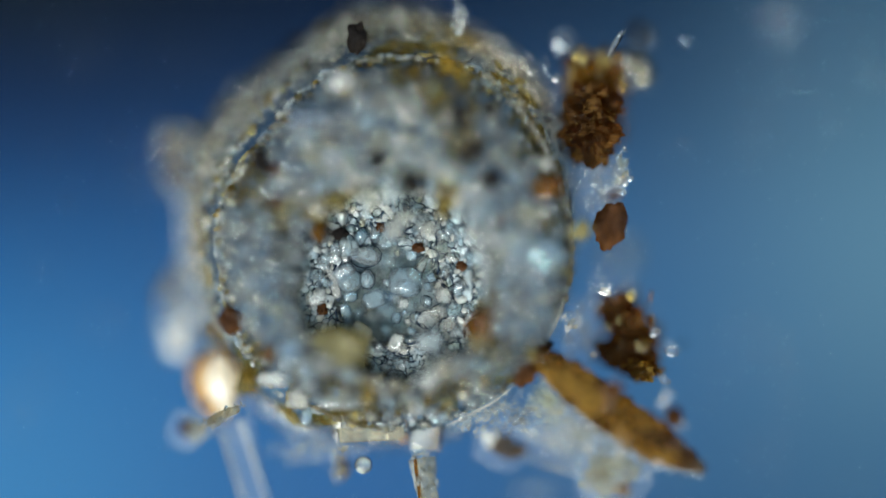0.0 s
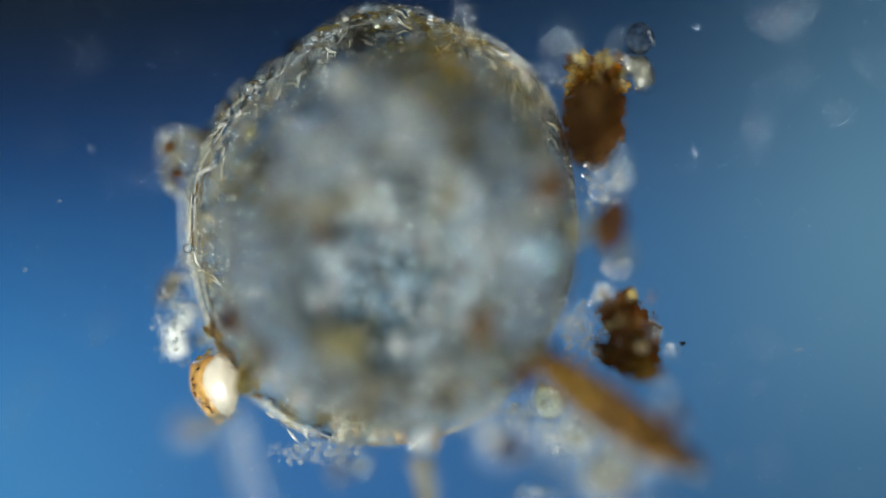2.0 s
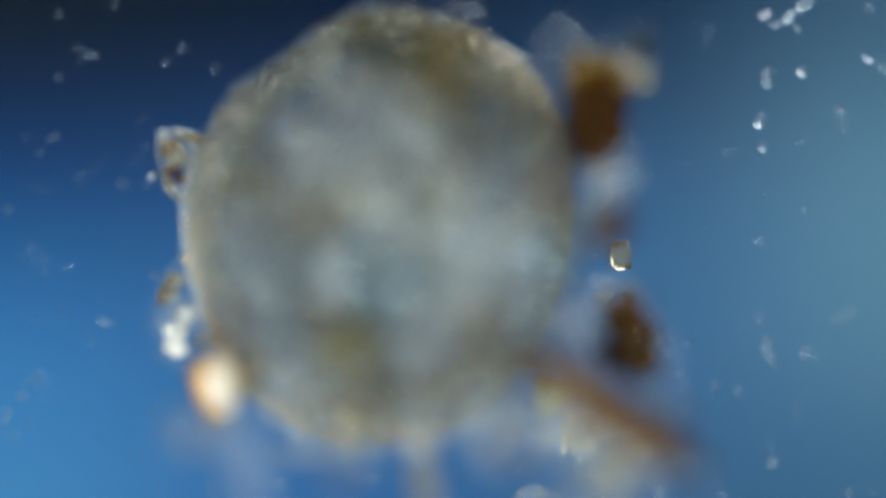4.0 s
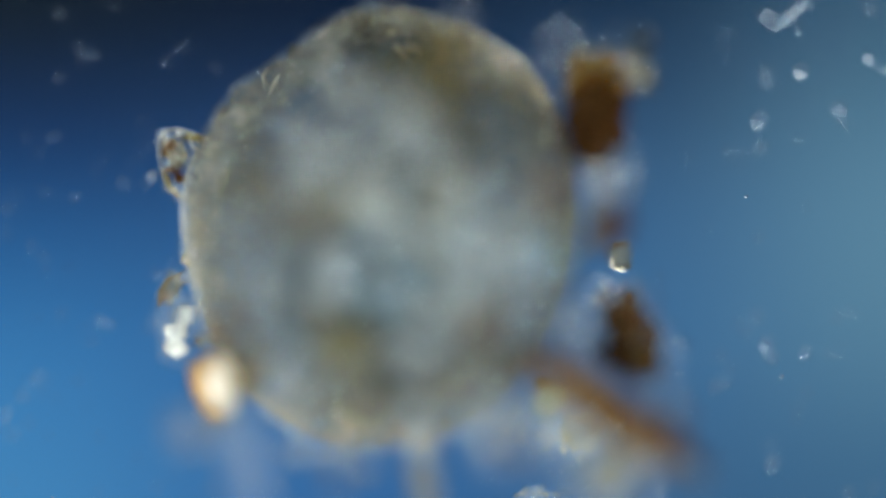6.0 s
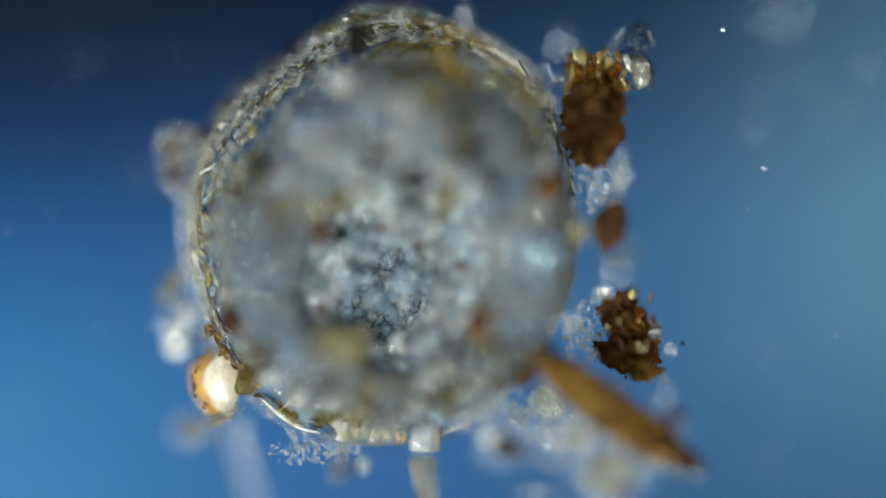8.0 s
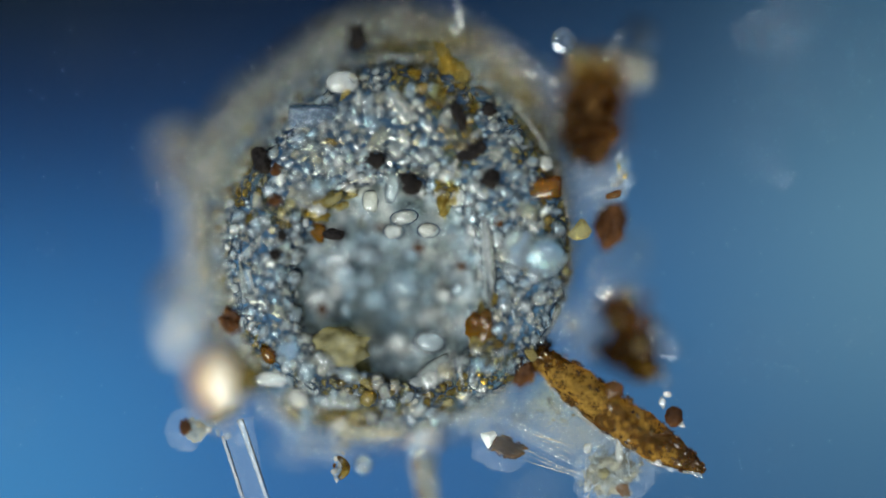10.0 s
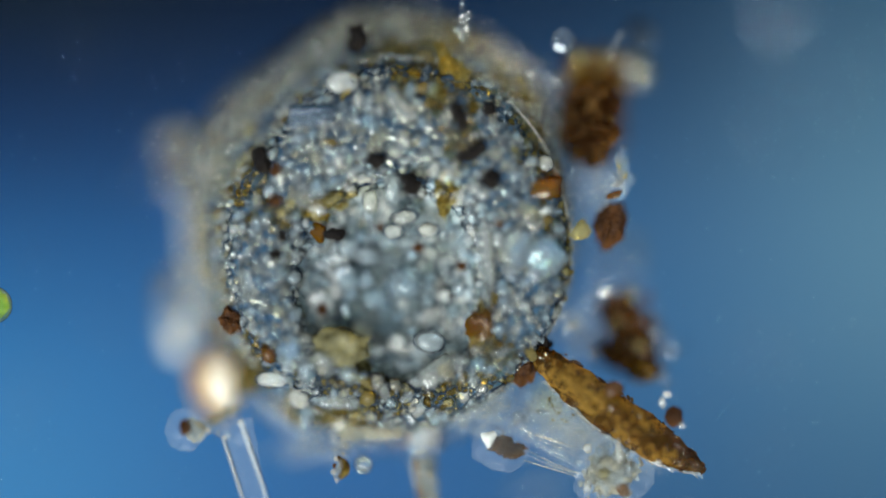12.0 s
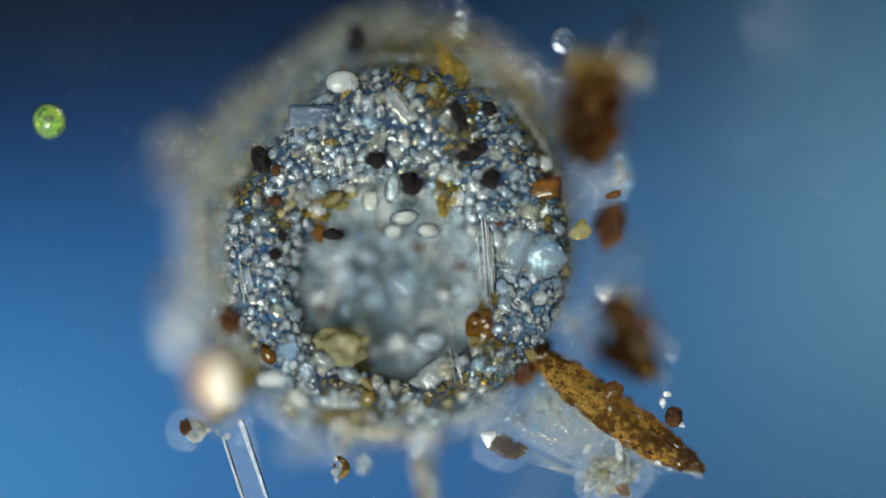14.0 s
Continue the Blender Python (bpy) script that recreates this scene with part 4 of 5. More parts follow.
def build_edge_crumbs():
    """Clear angular crumbs and buff films that cling to the shell's flank."""
    rng = random.Random(91)
    lines = (((283, 232), (312, 228), (345, 238), (372, 246)), ((283, 234), (281, 262), (286, 298)), ((286, 298), (300, 332), (322, 354)), ((330, 240), (346, 268), (334, 300), (322, 330)),
              ((300, 262), (318, 282), (310, 306)), ((280, 544), (284, 516), (298, 494), (326, 480)), ((296, 540), (306, 516), (328, 500)), ((345, 606), (372, 596), (404, 598)), ((322, 448), (330, 462), (336, 478)))
    root = thing("edge_crumbs", st(315, 290, 0.150), "clear and buff angular films clinging to the shell's flank", "crumbs")
    at = st(315, 290, 0.150)
    for k, line in enumerate(lines):
        pts = []
        for (a0, b0), (a1, b1) in zip(line, line[1:]):
            pts += [st(a0 + (a1 - a0) * g, b0 + (b1 - b0) * g, 0.150 + 0.01 * math.sin(k)) - at for g in np.linspace(0, 1, 5)[:-1]]
        pts.append(st(*line[-1], 0.150 + 0.01 * math.sin(k)) - at)
        r = rng.uniform(3.0, 5.5) / SPAN
        ob = part("film", strand_mesh("film", [(pts, r)], 7), (M_MILKY, M_CLEAR, M_OCHRE_GRAIN)[k % 3], root, ("clear film", "clear film", "buff film")[k % 3])
        # Thin dark strand painting the shade along one side of the film.
        part("seam", strand_mesh("seam", [([p + Vector((1.1, 0.7, -0.6)) * r for p in pts], 0.5 * r)], 5), M_EDGE_AND_GRAIN, ob)
    for a, b, d in ((290, 240, 18), (316, 236, 16), (300, 300, 20), (318, 316, 22), (312, 344, 18), (334, 352, 14), (356, 244, 16), (290, 270, 14), (300, 520, 18), (318, 492, 16), (326, 462, 20), (352, 604, 20), (378, 602, 16)):
        mat = rng.choice((M_CLEAR, M_MILKY, M_RUST, M_AMBER))
        part("grain", chip_with(mat, rng.randrange(36)), mat, root, "", Matrix.Translation(st(a, b, 0.152) - at) @ turned(rng) @ Matrix.Scale(d / SPAN, 4))


build_edge_crumbs()


# ---- loose matter round the shell ----
def scatter(rng, size, n, spread, thin=(0.5, 1.0), shellwise=True):
    """Poses of n chips on the skin of an egg of that size (in divisions)."""
    out = []
    for _ in range(n):
        v = Vector((rng.gauss(0, 1), rng.gauss(0, 1), rng.gauss(0, 1))).normalized()
        k = rng.uniform(0.34, 0.62) if shellwise else 0.5 * rng.random() ** 0.5
        d = rng.uniform(*spread) / SPAN
        m = Matrix.Translation(Vector((v.x * size[0], v.y * size[1], v.z * size[2])) * (k / SPAN)) @ turned(rng)
        out.append(m @ Matrix.Diagonal((d * rng.uniform(0.8, 1.6), d, d * rng.uniform(*thin), 1)))
    return out


def clump(name, label, category, at, size, turn, material, seed, flakes=120, spread=(6, 16), rough=0.35, stuck=(), more=()):
    """A mass of decayed matter: lumps, loose flakes on its skin and single grains stuck to it."""
    rng = random.Random(seed)
    root = thing(name, st(*at), label, category)
    lumps = [(*at, *size, turn, material)] + list(more)
    for k, (a, b, z, w, h, d, spin, mat) in enumerate(lumps):
        m = Matrix.Translation(st(a, b, z) - st(*at)) @ pose(0, 0, 0, 0, 0, spin)
        bm = lump_bm([(0.6 if mat is M_PALE else 0.86) * s / SPAN for s in (w, h, d)], seed + k, rough, 2.4, 5)
        for f in bm.faces:
            f.smooth = True
        part("lump", bm, mat, root, "", m)
        n = max(int(flakes * (0.5 if mat is M_PALE else 1.0) * w * h / (size[0] * size[1])), 10)
        if mat is M_PALE:
            w, h, d = 0.8 * w, 0.8 * h, 0.8 * d
        tagged(part("flake_crust", heap_mesh("flake_crust", scatter(rng, (w, h, d), n, spread), rng), M_CLEAR_FINE if mat is M_PALE else M_FLAKE, root, "", m), kind="stuff")
    for a, b, z, w, h, mat, lab in stuck:
        part("grain", mesh_of(scaled(grain_bm(rng, 15), (w, h, min(w, h)))), mat, root, lab, Matrix.Translation(st(a, b, z) - st(*at)) @ pose(0, 0, 0, rng.uniform(-20, 20), rng.uniform(-20, 20), rng.uniform(-30, 30)))
    return root


def crumb_pile(name, label, category, at, size, seed, count, spread, mats, fine=40):
    """A loose pile of small clear grains, the larger ones single, the dust joined."""
    rng = random.Random(seed)
    root = thing(name, st(*at), label, category)
    for i in range(count):
        m = scatter(rng, size, 1, spread, shellwise=False)[0]
        mat = rng.choice(mats)
        part("grain", chip_with(mat, rng.randrange(36)), mat, root, "", m)
    if fine:
        tagged(part("dust", heap_mesh("dust", scatter(rng, size, fine, (3, 7), shellwise=False), rng), M_CLEAR_FINE, root), kind="stuff")
    return root


def single(name, label, category, at, size, turn, material, form, seed, group=""):
    """One grain or cell by itself."""
    rng = random.Random(seed)
    if form == "block":
        bm = block_bm(rng, [s / SPAN for s in size])
    elif form == "rock":
        bm = lump_bm([s / SPAN for s in size], seed, 0.22, 2.2, 4)
    elif form == "ball":
        bm = lump_bm([s / SPAN for s in size], seed, 0.08, 1.5, 3)
        for f in bm.faces:
            f.smooth = True
    else:
        bm = scaled(grain_bm(rng, 17), size)
    ob = new(name, mesh_of(bm, name))
    ob.data.materials.append(material)
    ob.matrix_basis = Matrix.Translation(st(*at)) @ pose(0, 0, 0, rng.uniform(-10, 10), rng.uniform(-10, 10), turn)
    # Clear grains get a ring that paints their dark refracted outline.
    if material in (M_CLEAR, M_MILKY, M_THIN, M_WHITE) and form != "rock":
        part("seam", ring_mesh("seam", [(Matrix.Diagonal((size[0] / SPAN, size[1] / SPAN, 0.4 * size[2] / SPAN, 1)), 1.8 / min(size[:2]))], 24), M_EDGE_AND_GRAIN, ob, "thin painted dark outline")
    return tagged(ob, label, category, group)


clump("detritus_clump", "dark brown clump of decayed matter beside the shell", "detritus", (1046, 232, 0.36), (96, 108, 80), 6, M_DETRITUS, 3, 110, (3, 7), 0.55,
      [(985, 140, .40, 24, 20, M_THIN, "clear grain"), (940, 126, .40, 16, 14, M_THIN, "clear grain"), (1040, 288, .24, 22, 16, M_MILKY, "clear grain"),
       (1030, 104, .33, 20, 28, M_OLIVE, "yellow flake"), (1060, 104, .31, 18, 30, M_OLIVE, "yellow flake"), (1080, 112, .31, 22, 26, M_OLIVE, "yellow flake"),
       (1045, 120, .33, 18, 26, M_AMBER, "amber flake"), (1078, 235, .20, 28, 40, M_AMBER, "amber flake"),
       *[(1006 + 12 * (k % 9) + 5 * math.sin(3 * k), 104 + 26 * (k // 9) + 8 * math.sin(5 * k), .305 + .02 * math.sin(2 * k), 9 + k % 4, 24 + 5 * (k % 3), (M_AMBER, M_OLIVE, M_OCHRE_GRAIN, M_FLAKE)[k % 4], "upright amber flake") for k in range(36)]],
      [(1054, 152, .265, 104, 112, 40, 10, M_GOLD), (1050, 192, .34, 96, 100, 76, 0, M_DETRITUS), (1066, 215, .24, 80, 120, 60, 0, M_DETRITUS), (1010, 215, .29, 34, 16, 14, 10, M_DETRITUS)])
clump("detritus_clump", "ragged reddish-brown clump with clear crumbs", "detritus", (1106, 628, 0.31), (100, 66, 50), -12, M_DETRITUS, 8, 120, (3, 7), 0.6,
      [(1068, 516, .40, 34, 18, M_MILKY, "clear grain"), (1116, 522, .21, 30, 28, M_AMBER, "amber grain"), (1118, 540, .22, 22, 30, M_AMBER, "amber grain"),
       (1160, 588, .38, 24, 26, M_THIN, "clear grain"), (1176, 672, .38, 26, 20, M_THIN, "clear grain"), (1190, 622, .37, 30, 20, M_THIN, "clear grain"),
       (1050, 628, .39, 16, 14, M_MILKY, "clear grain"), (1070, 520, .22, 30, 40, M_CLEAR, "clear grain"), (1208, 608, .28, 14, 10, M_BLACK, "dark speck"),
       (1185, 612, .29, 16, 14, M_CLEAR, "clear grain"),
       *[(1068 + 19 * (k % 5) + 13 * math.sin(3.3 * k), 536 + 22 * (k // 5) + 13 * math.sin(5.7 * k), .340 + .012 * math.sin(2 * k), 6 + 3 * (k % 4), 10 + 6 * (k % 5), (M_AMBER, M_FLAKE, M_FLAKE, M_OCHRE_GRAIN)[k % 4], "small amber flake") for k in range(28)]],
      [(1096, 560, .31, 62, 84, 50, 20, M_DETRITUS), (1122, 590, .26, 80, 110, 60, 24, M_DETRITUS), (1140, 655, .36, 60, 40, 40, 0, M_GOLD)])
clump("detritus_clump", "pale ragged clump of crumbs in clear slime", "detritus", (1084, 838, 0.46), (130, 120, 60), 10, M_PALE, 11, 160, (6, 18), 0.40,
      [(1040, 795, .47, 22, 20, M_MILKY, "clear grain"), (1095, 800, .50, 16, 50, M_MILKY, "clear splinter"), (1120, 780, .46, 16, 40, M_CLEAR, "clear splinter"),
       (1068, 840, .49, 26, 24, M_OLIVE, "yellow flake"), (1105, 868, .49, 36, 26, M_AMBER, "amber flake"), (1040, 860, .48, 18, 40, M_MILKY, "clear splinter")])
sac = clump("detritus_clump", "clear slimy clump with a brown core", "detritus", (888, 788, 0.47), (50, 34, 40), -8, M_DETRITUS, 14, 40, (4, 9), 0.35,
            [(866, 776, .49, 32, 38, M_WHITE, "bright white grain"), (884, 768, .48, 20, 16, M_THIN, "clear grain"), (912, 742, .42, 18, 30, M_THIN, "clear grain"), (924, 800, .48, 16, 16, M_THIN, "clear grain")],
            [(905, 797, .485, 48, 30, 26, 0, M_DETRITUS)])
clump("detritus_clump", "pale crumbly clump resting on the glass", "detritus", (1030, 765, 0.08), (110, 100, 70), 10, M_PALE, 17, 150, (5, 14), 0.40,
      [(1045, 770, .10, 26, 30, M_OLIVE, "yellow flake"), (1000, 790, .09, 18, 30, M_MILKY, "clear grain"), (1006, 770, .15, 30, 30, M_OLIVE, "yellow flake"), (970, 775, .19, 20, 14, M_MILKY, "clear grain"), (962, 690, .16, 36, 44, M_OLIVE, "yellow flake")])
clump("detritus_clump", "brown and clear crumbs clinging to the shell's edge", "detritus", (312, 268, 0.155), (62, 74, 60), 10, M_PALE, 19, 44, (7, 19), 0.45,
      [(290, 242, .20, 18, 18, M_MILKY, "bright grain"), (300, 262, .20, 26, 26, M_AMBER, "amber flake"), (316, 302, .20, 30, 28, M_RUST, "brown flake"), (345, 243, .15, 50, 16, M_OLIVE, "brown bridge"),
       (304, 330, .20, 30, 10, M_CLEAR, "clear thread"), (318, 345, .19, 16, 12, M_MILKY, "clear grain"), (268, 312, .03, 20, 20, M_CLEAR, "clear grain")])
clump("detritus_clump", "white and buff crumbs clinging to the shell's edge", "detritus", (306, 508, 0.16), (40, 70, 50), -15, M_PALE, 23, 40, (6, 16), 0.45,
      [(326, 460, .15, 18, 26, M_MILKY, "bright grain"), (292, 522, .16, 18, 36, M_AMBER, "buff flake"), (322, 490, .18, 30, 14, M_MILKY, "bright grain")])
single("quartz_grain", "bright white quartz grain beside the shell", "sand grain", (327, 557, 0.165), (44, 36, 32), 5, M_WHITE, "chip", 31)
single("quartz_grain", "bright white quartz grain beside the shell", "sand grain", (312, 586, 0.160), (38, 24, 30), 5, M_WHITE, "block", 32)
single("quartz_grain", "bright white quartz grain beside the shell", "sand grain", (313, 614, 0.165), (46, 40, 34), -5, M_WHITE, "chip", 33)
single("quartz_grain", "small clear quartz grain beside the shell", "sand grain", (360, 604, 0.180), (34, 26, 26), -5, M_CLEAR, "chip", 34)


def build_cream_grain():
    """The large egg-shaped cream grain, honey-coloured below, in a ragged brown rind."""
    rng = random.Random(35)
    at = st(386, 680, 0.285)
    root = thing("quartz_grain", at, "large cream quartz grain with an amber underside and brown rind", "sand grain")
    for name, mat, size, where, seed, label in (("body", M_CREAM, (66, 100, 56), (0.010, 0.0, 0.0), 35, "cream crystal body"), ("underside", M_HONEY, (72, 108, 66), (-0.028, -0.006, -0.055), 36, "honey-coloured underside")):
        bm = lump_bm([v / SPAN for v in size], seed, 0.13, 1.6, 3)
        for v in bm.verts:
            k = max(-v.co.y / (size[1] / 2 / SPAN), 0.0)
            v.co.x = v.co.x * (1 - 0.38 * k) + 0.022 * k
            v.co.y -= 0.016 * k * k
        for f in bm.faces:
            f.smooth = True
        part(name, bm, mat, root, label, Matrix.Translation(where))
    for k in range(44):
        q = radians(75 + 215 * k / 43)
        k = rng.uniform(0.92, 1.14)
        p = Vector((0.068 * k * math.cos(q) - 0.008 + 0.02 * max(-math.sin(q), 0), 0.100 * k * math.sin(q), rng.uniform(-0.035, 0.020)))
        mat = rng.choice((M_FLAKE, M_FLAKE, M_FIBRE, M_OCHRE_GRAIN, M_CLEAR))
        part("rind_flake", chip_with(mat, rng.randrange(36)), mat, root, "", Matrix.Translation(p) @ pose(0, 0, 0, rng.uniform(-20, 20), rng.uniform(-20, 20), math.degrees(q) + 90 + rng.gauss(0, 14))
             @ Matrix.Diagonal((rng.uniform(10, 20) / SPAN, rng.uniform(4, 8) / SPAN, 0.010, 1)))


build_cream_grain()
single("quartz_grain", "milky grain in yellow cement at the shell's corner", "sand grain", (432, 678, 0.33), (40, 60, 50), 10, M_OLIVE, "chip", 37)
single("quartz_grain", "clear refracting quartz grain by the brown clump", "sand grain", (1130, 126, 0.305), (50, 78, 34), 24, M_CLEAR, "chip", 38)
# Added pieces that draw refracted bright edges and a dark inside.
single("quartz_grain", "milky chip added as a refracting grain's bright left edge", "sand grain", (1112, 112, 0.300), (20, 44, 20), 28, M_MILKY, "chip", 62)
single("quartz_grain", "dark lump added as a refracting grain's dark right inside", "sand grain", (1144, 128, 0.250), (24, 52, 26), 20, M_EDGE_AND_GRAIN, "rock", 63)
single("quartz_grain", "tiny chip added as a dark grain's bright right edge", "sand grain", (1151, 66, 0.285), (10, 26, 12), 24, M_MILKY, "chip", 64)
single("quartz_grain", "dark rounded grain by the brown clump", "sand grain", (1132, 68, 0.270), (46, 52, 40), -20, M_EDGE_AND_GRAIN, "rock", 39)
hollow_grain = single("quartz_grain", "clear oval grain with a round hollow", "sand grain", (997, 73, 0.500), (42, 46, 36), 10, M_FAINT, "ball", 40)
part("hollow", ring_mesh("hollow", [(pose(0.004, -0.004, 0.03) @ Matrix.Diagonal((0.036, 0.036, 0.03, 1)), 0.16)], 20), M_EDGE_AND_GRAIN, hollow_grain, "dark round hollow")
single("mineral_grain", "deep red-brown translucent mineral grain", "sand grain", (1081, 400, 0.410), (52, 82, 46), -14, M_RUST, "rock", 41)
single("mineral_grain", "yellow angular mineral grain", "sand grain", (1026, 408, 0.495), (46, 40, 34), 10, M_OLIVE, "chip", 42)
single("mineral_grain", "golden flake on a chain of clear grains", "sand grain", (1086, 345, 0.495), (36, 16, 14), 20, M_AMBER, "chip", 43)
single("quartz_grain", "clear quartz grain resting on the glass", "sand grain", (1099, 452, 0.040), (34, 44, 40), 5, M_CLEAR, "block", 44)
crumb_pile("crumb_chain", "chain of tiny clear grains beside the shell", "crumbs", (1102, 300, 0.405), (34, 84, 40), 51, 16, (9, 20), (M_CLEAR, M_MILKY, M_BLUE), 30)
crumb_pile("crumb_chain", "upper end of a chain of tiny clear grains", "crumbs", (1096, 316, 0.480), (26, 92, 22), 66, 11, (7, 15), (M_CLEAR, M_MILKY, M_OCHRE_GRAIN), 10)
crumb_pile("crumb_chain", "tiny clear grains clinging to the shell's edge", "crumbs", (1012, 566, 0.40), (36, 50, 40), 52, 9, (7, 14), (M_CLEAR, M_MILKY), 20)
crumb_pile("crumb_chain", "tiny clear grains in the gap beside the shell", "crumbs", (1060, 520, 0.23), (40, 60, 40), 53, 10, (7, 13), (M_CLEAR, M_MILKY), 25)
crumb_pile("crumb_chain", "tiny clear grains between shell and brown fibre", "crumbs", (890, 725, 0.28), (70, 50, 50), 54, 14, (8, 16), (M_CLEAR, M_MILKY, M_BLUE), 40)
crumb_pile("crumb_chain", "tiny clear grains along the brown fibre", "crumbs", (985, 720, 0.46), (90, 70, 30), 55, 14, (7, 14), (M_CLEAR, M_MILKY, M_OLIVE), 40)
crumb_pile("crumb_chain", "buff and clear crumbs under the shell's edge", "crumbs", (602, 828, 0.49), (26, 50, 26), 56, 8, (8, 18), (M_MILKY, M_AMBER, M_CLEAR), 20)
crumb_pile("crumb_chain", "tiny clear grains under the shell's edge", "crumbs", (600, 795, 0.40), (40, 40, 30), 57, 7, (7, 13), (M_CLEAR, M_MILKY), 20)
crumb_pile("crumb_chain", "loose clear splinters and rods on the glass", "crumbs", (965, 874, 0.16), (120, 24, 40), 58, 14, (8, 20), (M_CLEAR, M_BLUE, M_MILKY), 20)
crumb_pile("crumb_chain", "clear crumbs between shell and brown clump", "crumbs", (962, 128, 0.36), (60, 50, 50), 59, 8, (7, 15), (M_FAINT, M_THIN, M_FAINT), 0)
tip_crumbs = crumb_pile("crumb_chain", "swaying chain of clear grains above the shell", "crumbs", (818, 34, 0.43), (36, 70, 30), 60, 12, (8, 16), (M_FAINT, M_THIN, M_THIN), 12)
single("quartz_grain", "tiny clear bead under the shell", "sand grain", (643, 823, 0.42), (28, 28, 26), 0, M_CLEAR, "ball", 61)


def slime(at, size, turn, seed, label):
    """A faint veil of slime that holds fine crumbs."""
    rng = random.Random(seed)
    root = thing("slime_veil", st(*at), label, "slime")
    tagged(part("dust", heap_mesh("dust", scatter(rng, [1.25 * s for s in size], 190, (3, 10), shellwise=False), rng), M_SLIME, root, "", pose(0, 0, 0, 0, 0, turn)), kind="stuff")
    for _ in range(3):
        m = scatter(rng, [1.2 * s for s in size], 1, (9, 18), shellwise=False)[0]
        part("grain", chip_with(M_CLEAR, rng.randrange(36)), M_CLEAR, root, "", pose(0, 0, 0, 0, 0, turn) @ m)


slime((925, 738, 0.36), (120, 70, 40), 20, 81, "milky slime veil between shell and brown fibre")
slime((1000, 745, 0.30), (130, 90, 40), -30, 82, "milky slime veil under the brown fibre")
slime((1030, 590, 0.30), (60, 110, 40), 0, 83, "bluish slime veil between shell and clump")
slime((1060, 330, 0.30), (60, 110, 40), 0, 84, "bluish slime veil beside the red grain")
slime((1110, 790, 0.36), (130, 70, 40), -35, 85, "milky slime veil along the brown fibre")
slime((985, 765, 0.20), (150, 90, 50), -20, 90, "milky slime veil low under the brown fibre")
slime((1085, 770, 0.28), (140, 80, 40), -35, 91, "milky slime veil behind the brown fibre")
slime((860, 735, 0.40), (90, 60, 40), 30, 92, "milky slime veil at the shell's lower edge")
slime((560, 800, 0.30), (150, 40, 30), 0, 86, "milky slime veil under the shell")
slime((310, 575, 0.22), (70, 130, 40), 0, 87, "milky slime veil beside the white grains")


clump("detritus_clump", "pale ragged strip of crust at the shell's corner", "detritus", (395, 735, 0.40), (96, 26, 24), 26, M_PALE, 27, 90, (4, 12), 0.4)


def build_fibre():
    """The amber rod of plant matter that leans on the shell."""
    at = st(955, 630, 0.45)
    root = thing("plant_fibre", at, "amber-brown splinter of plant matter leaning on the shell", "plant fibre")
    rng = random.Random(71)
    pts = [st(948 + 300 * k, 622 + 212 * k + 14 * math.sin(k * 3.1), 0.455 + 0.02 * k) - at for k in [i / 45 for i in range(46)]]
    rad = [r / SPAN for r in np.interp(np.linspace(0, 15, 46), range(16), (14, 23, 29, 32, 34, 34, 36, 36, 36, 35, 33, 31, 27, 22, 15, 5))]
    part("rod", tube_bm(pts, rad, 28, 0.8, 0.34, 2), M_BARK, root)
    flakes, rim = [], []
    for _ in range(240):
        k = rng.random() ** 0.9 * 44.5
        i = int(k)
        p = pts[i].lerp(pts[i + 1], k - i)
        r = rad[i] + (rad[i + 1] - rad[i]) * (k - i)
        q = rng.uniform(0, 2 * math.pi)
        side = Vector((0.577, 0.816, 0))
        d = rng.uniform(4, 10) / SPAN
        flakes.append(Matrix.Translation(p + (side * math.cos(q) + Vector((0, 0, 0.8)) * math.sin(q)) * r * rng.uniform(0.9, 1.1)) @ pose(0, 0, 0, rng.uniform(-30, 30), rng.uniform(-30, 30), -35 + rng.gauss(0, 20))
                      @ Matrix.Diagonal((d * 1.9, d * 0.9, d * 0.4, 1)))
    for _ in range(170):
        k = rng.uniform(5, 44)
        i = int(k)
        p = pts[i].lerp(pts[i + 1], k - i)
        r = rad[i] + (rad[i + 1] - rad[i]) * (k - i)
        d = rng.uniform(5, 11) / SPAN
        rim.append(Matrix.Translation(p - Vector((0.577, 0.816, 0)) * r * 1.04) @ pose(0, 0, 0, 0, 0, -33 + rng.gauss(0, 14)) @ Matrix.Diagonal((d * 2.6, d * 0.7, d * 0.7, 1)))
    tagged(part("flake_crust", heap_mesh("flake_crust", flakes, rng), M_FLAKE, root), kind="stuff")
    tagged(part("clear_crust", heap_mesh("clear_crust", rim, rng), M_CLEAR_FINE, root, "bright clear crust"), kind="stuff")
    part("bead", lump_bm((34 / SPAN, 32 / SPAN, 30 / SPAN), 5, 0.12), M_AMBER, root, "amber bead", Matrix.Translation(st(1086, 690, 0.515) - at))
    part("bead", lump_bm((32 / SPAN, 36 / SPAN, 30 / SPAN), 6, 0.15), M_RUST, root, "dark red bead", Matrix.Translation(st(1193, 738, 0.50) - at))
    for a, b, w, h in ((1172, 712, 14, 24), (1180, 698, 20, 12), (1205, 752, 16, 14), (1165, 820, 14, 14)):
        part("grain", scaled(grain_bm(rng, 14), (w, h, 12)), M_MILKY, root, "clear grain", Matrix.Translation(st(a, b, 0.50) - at))


build_fibre()


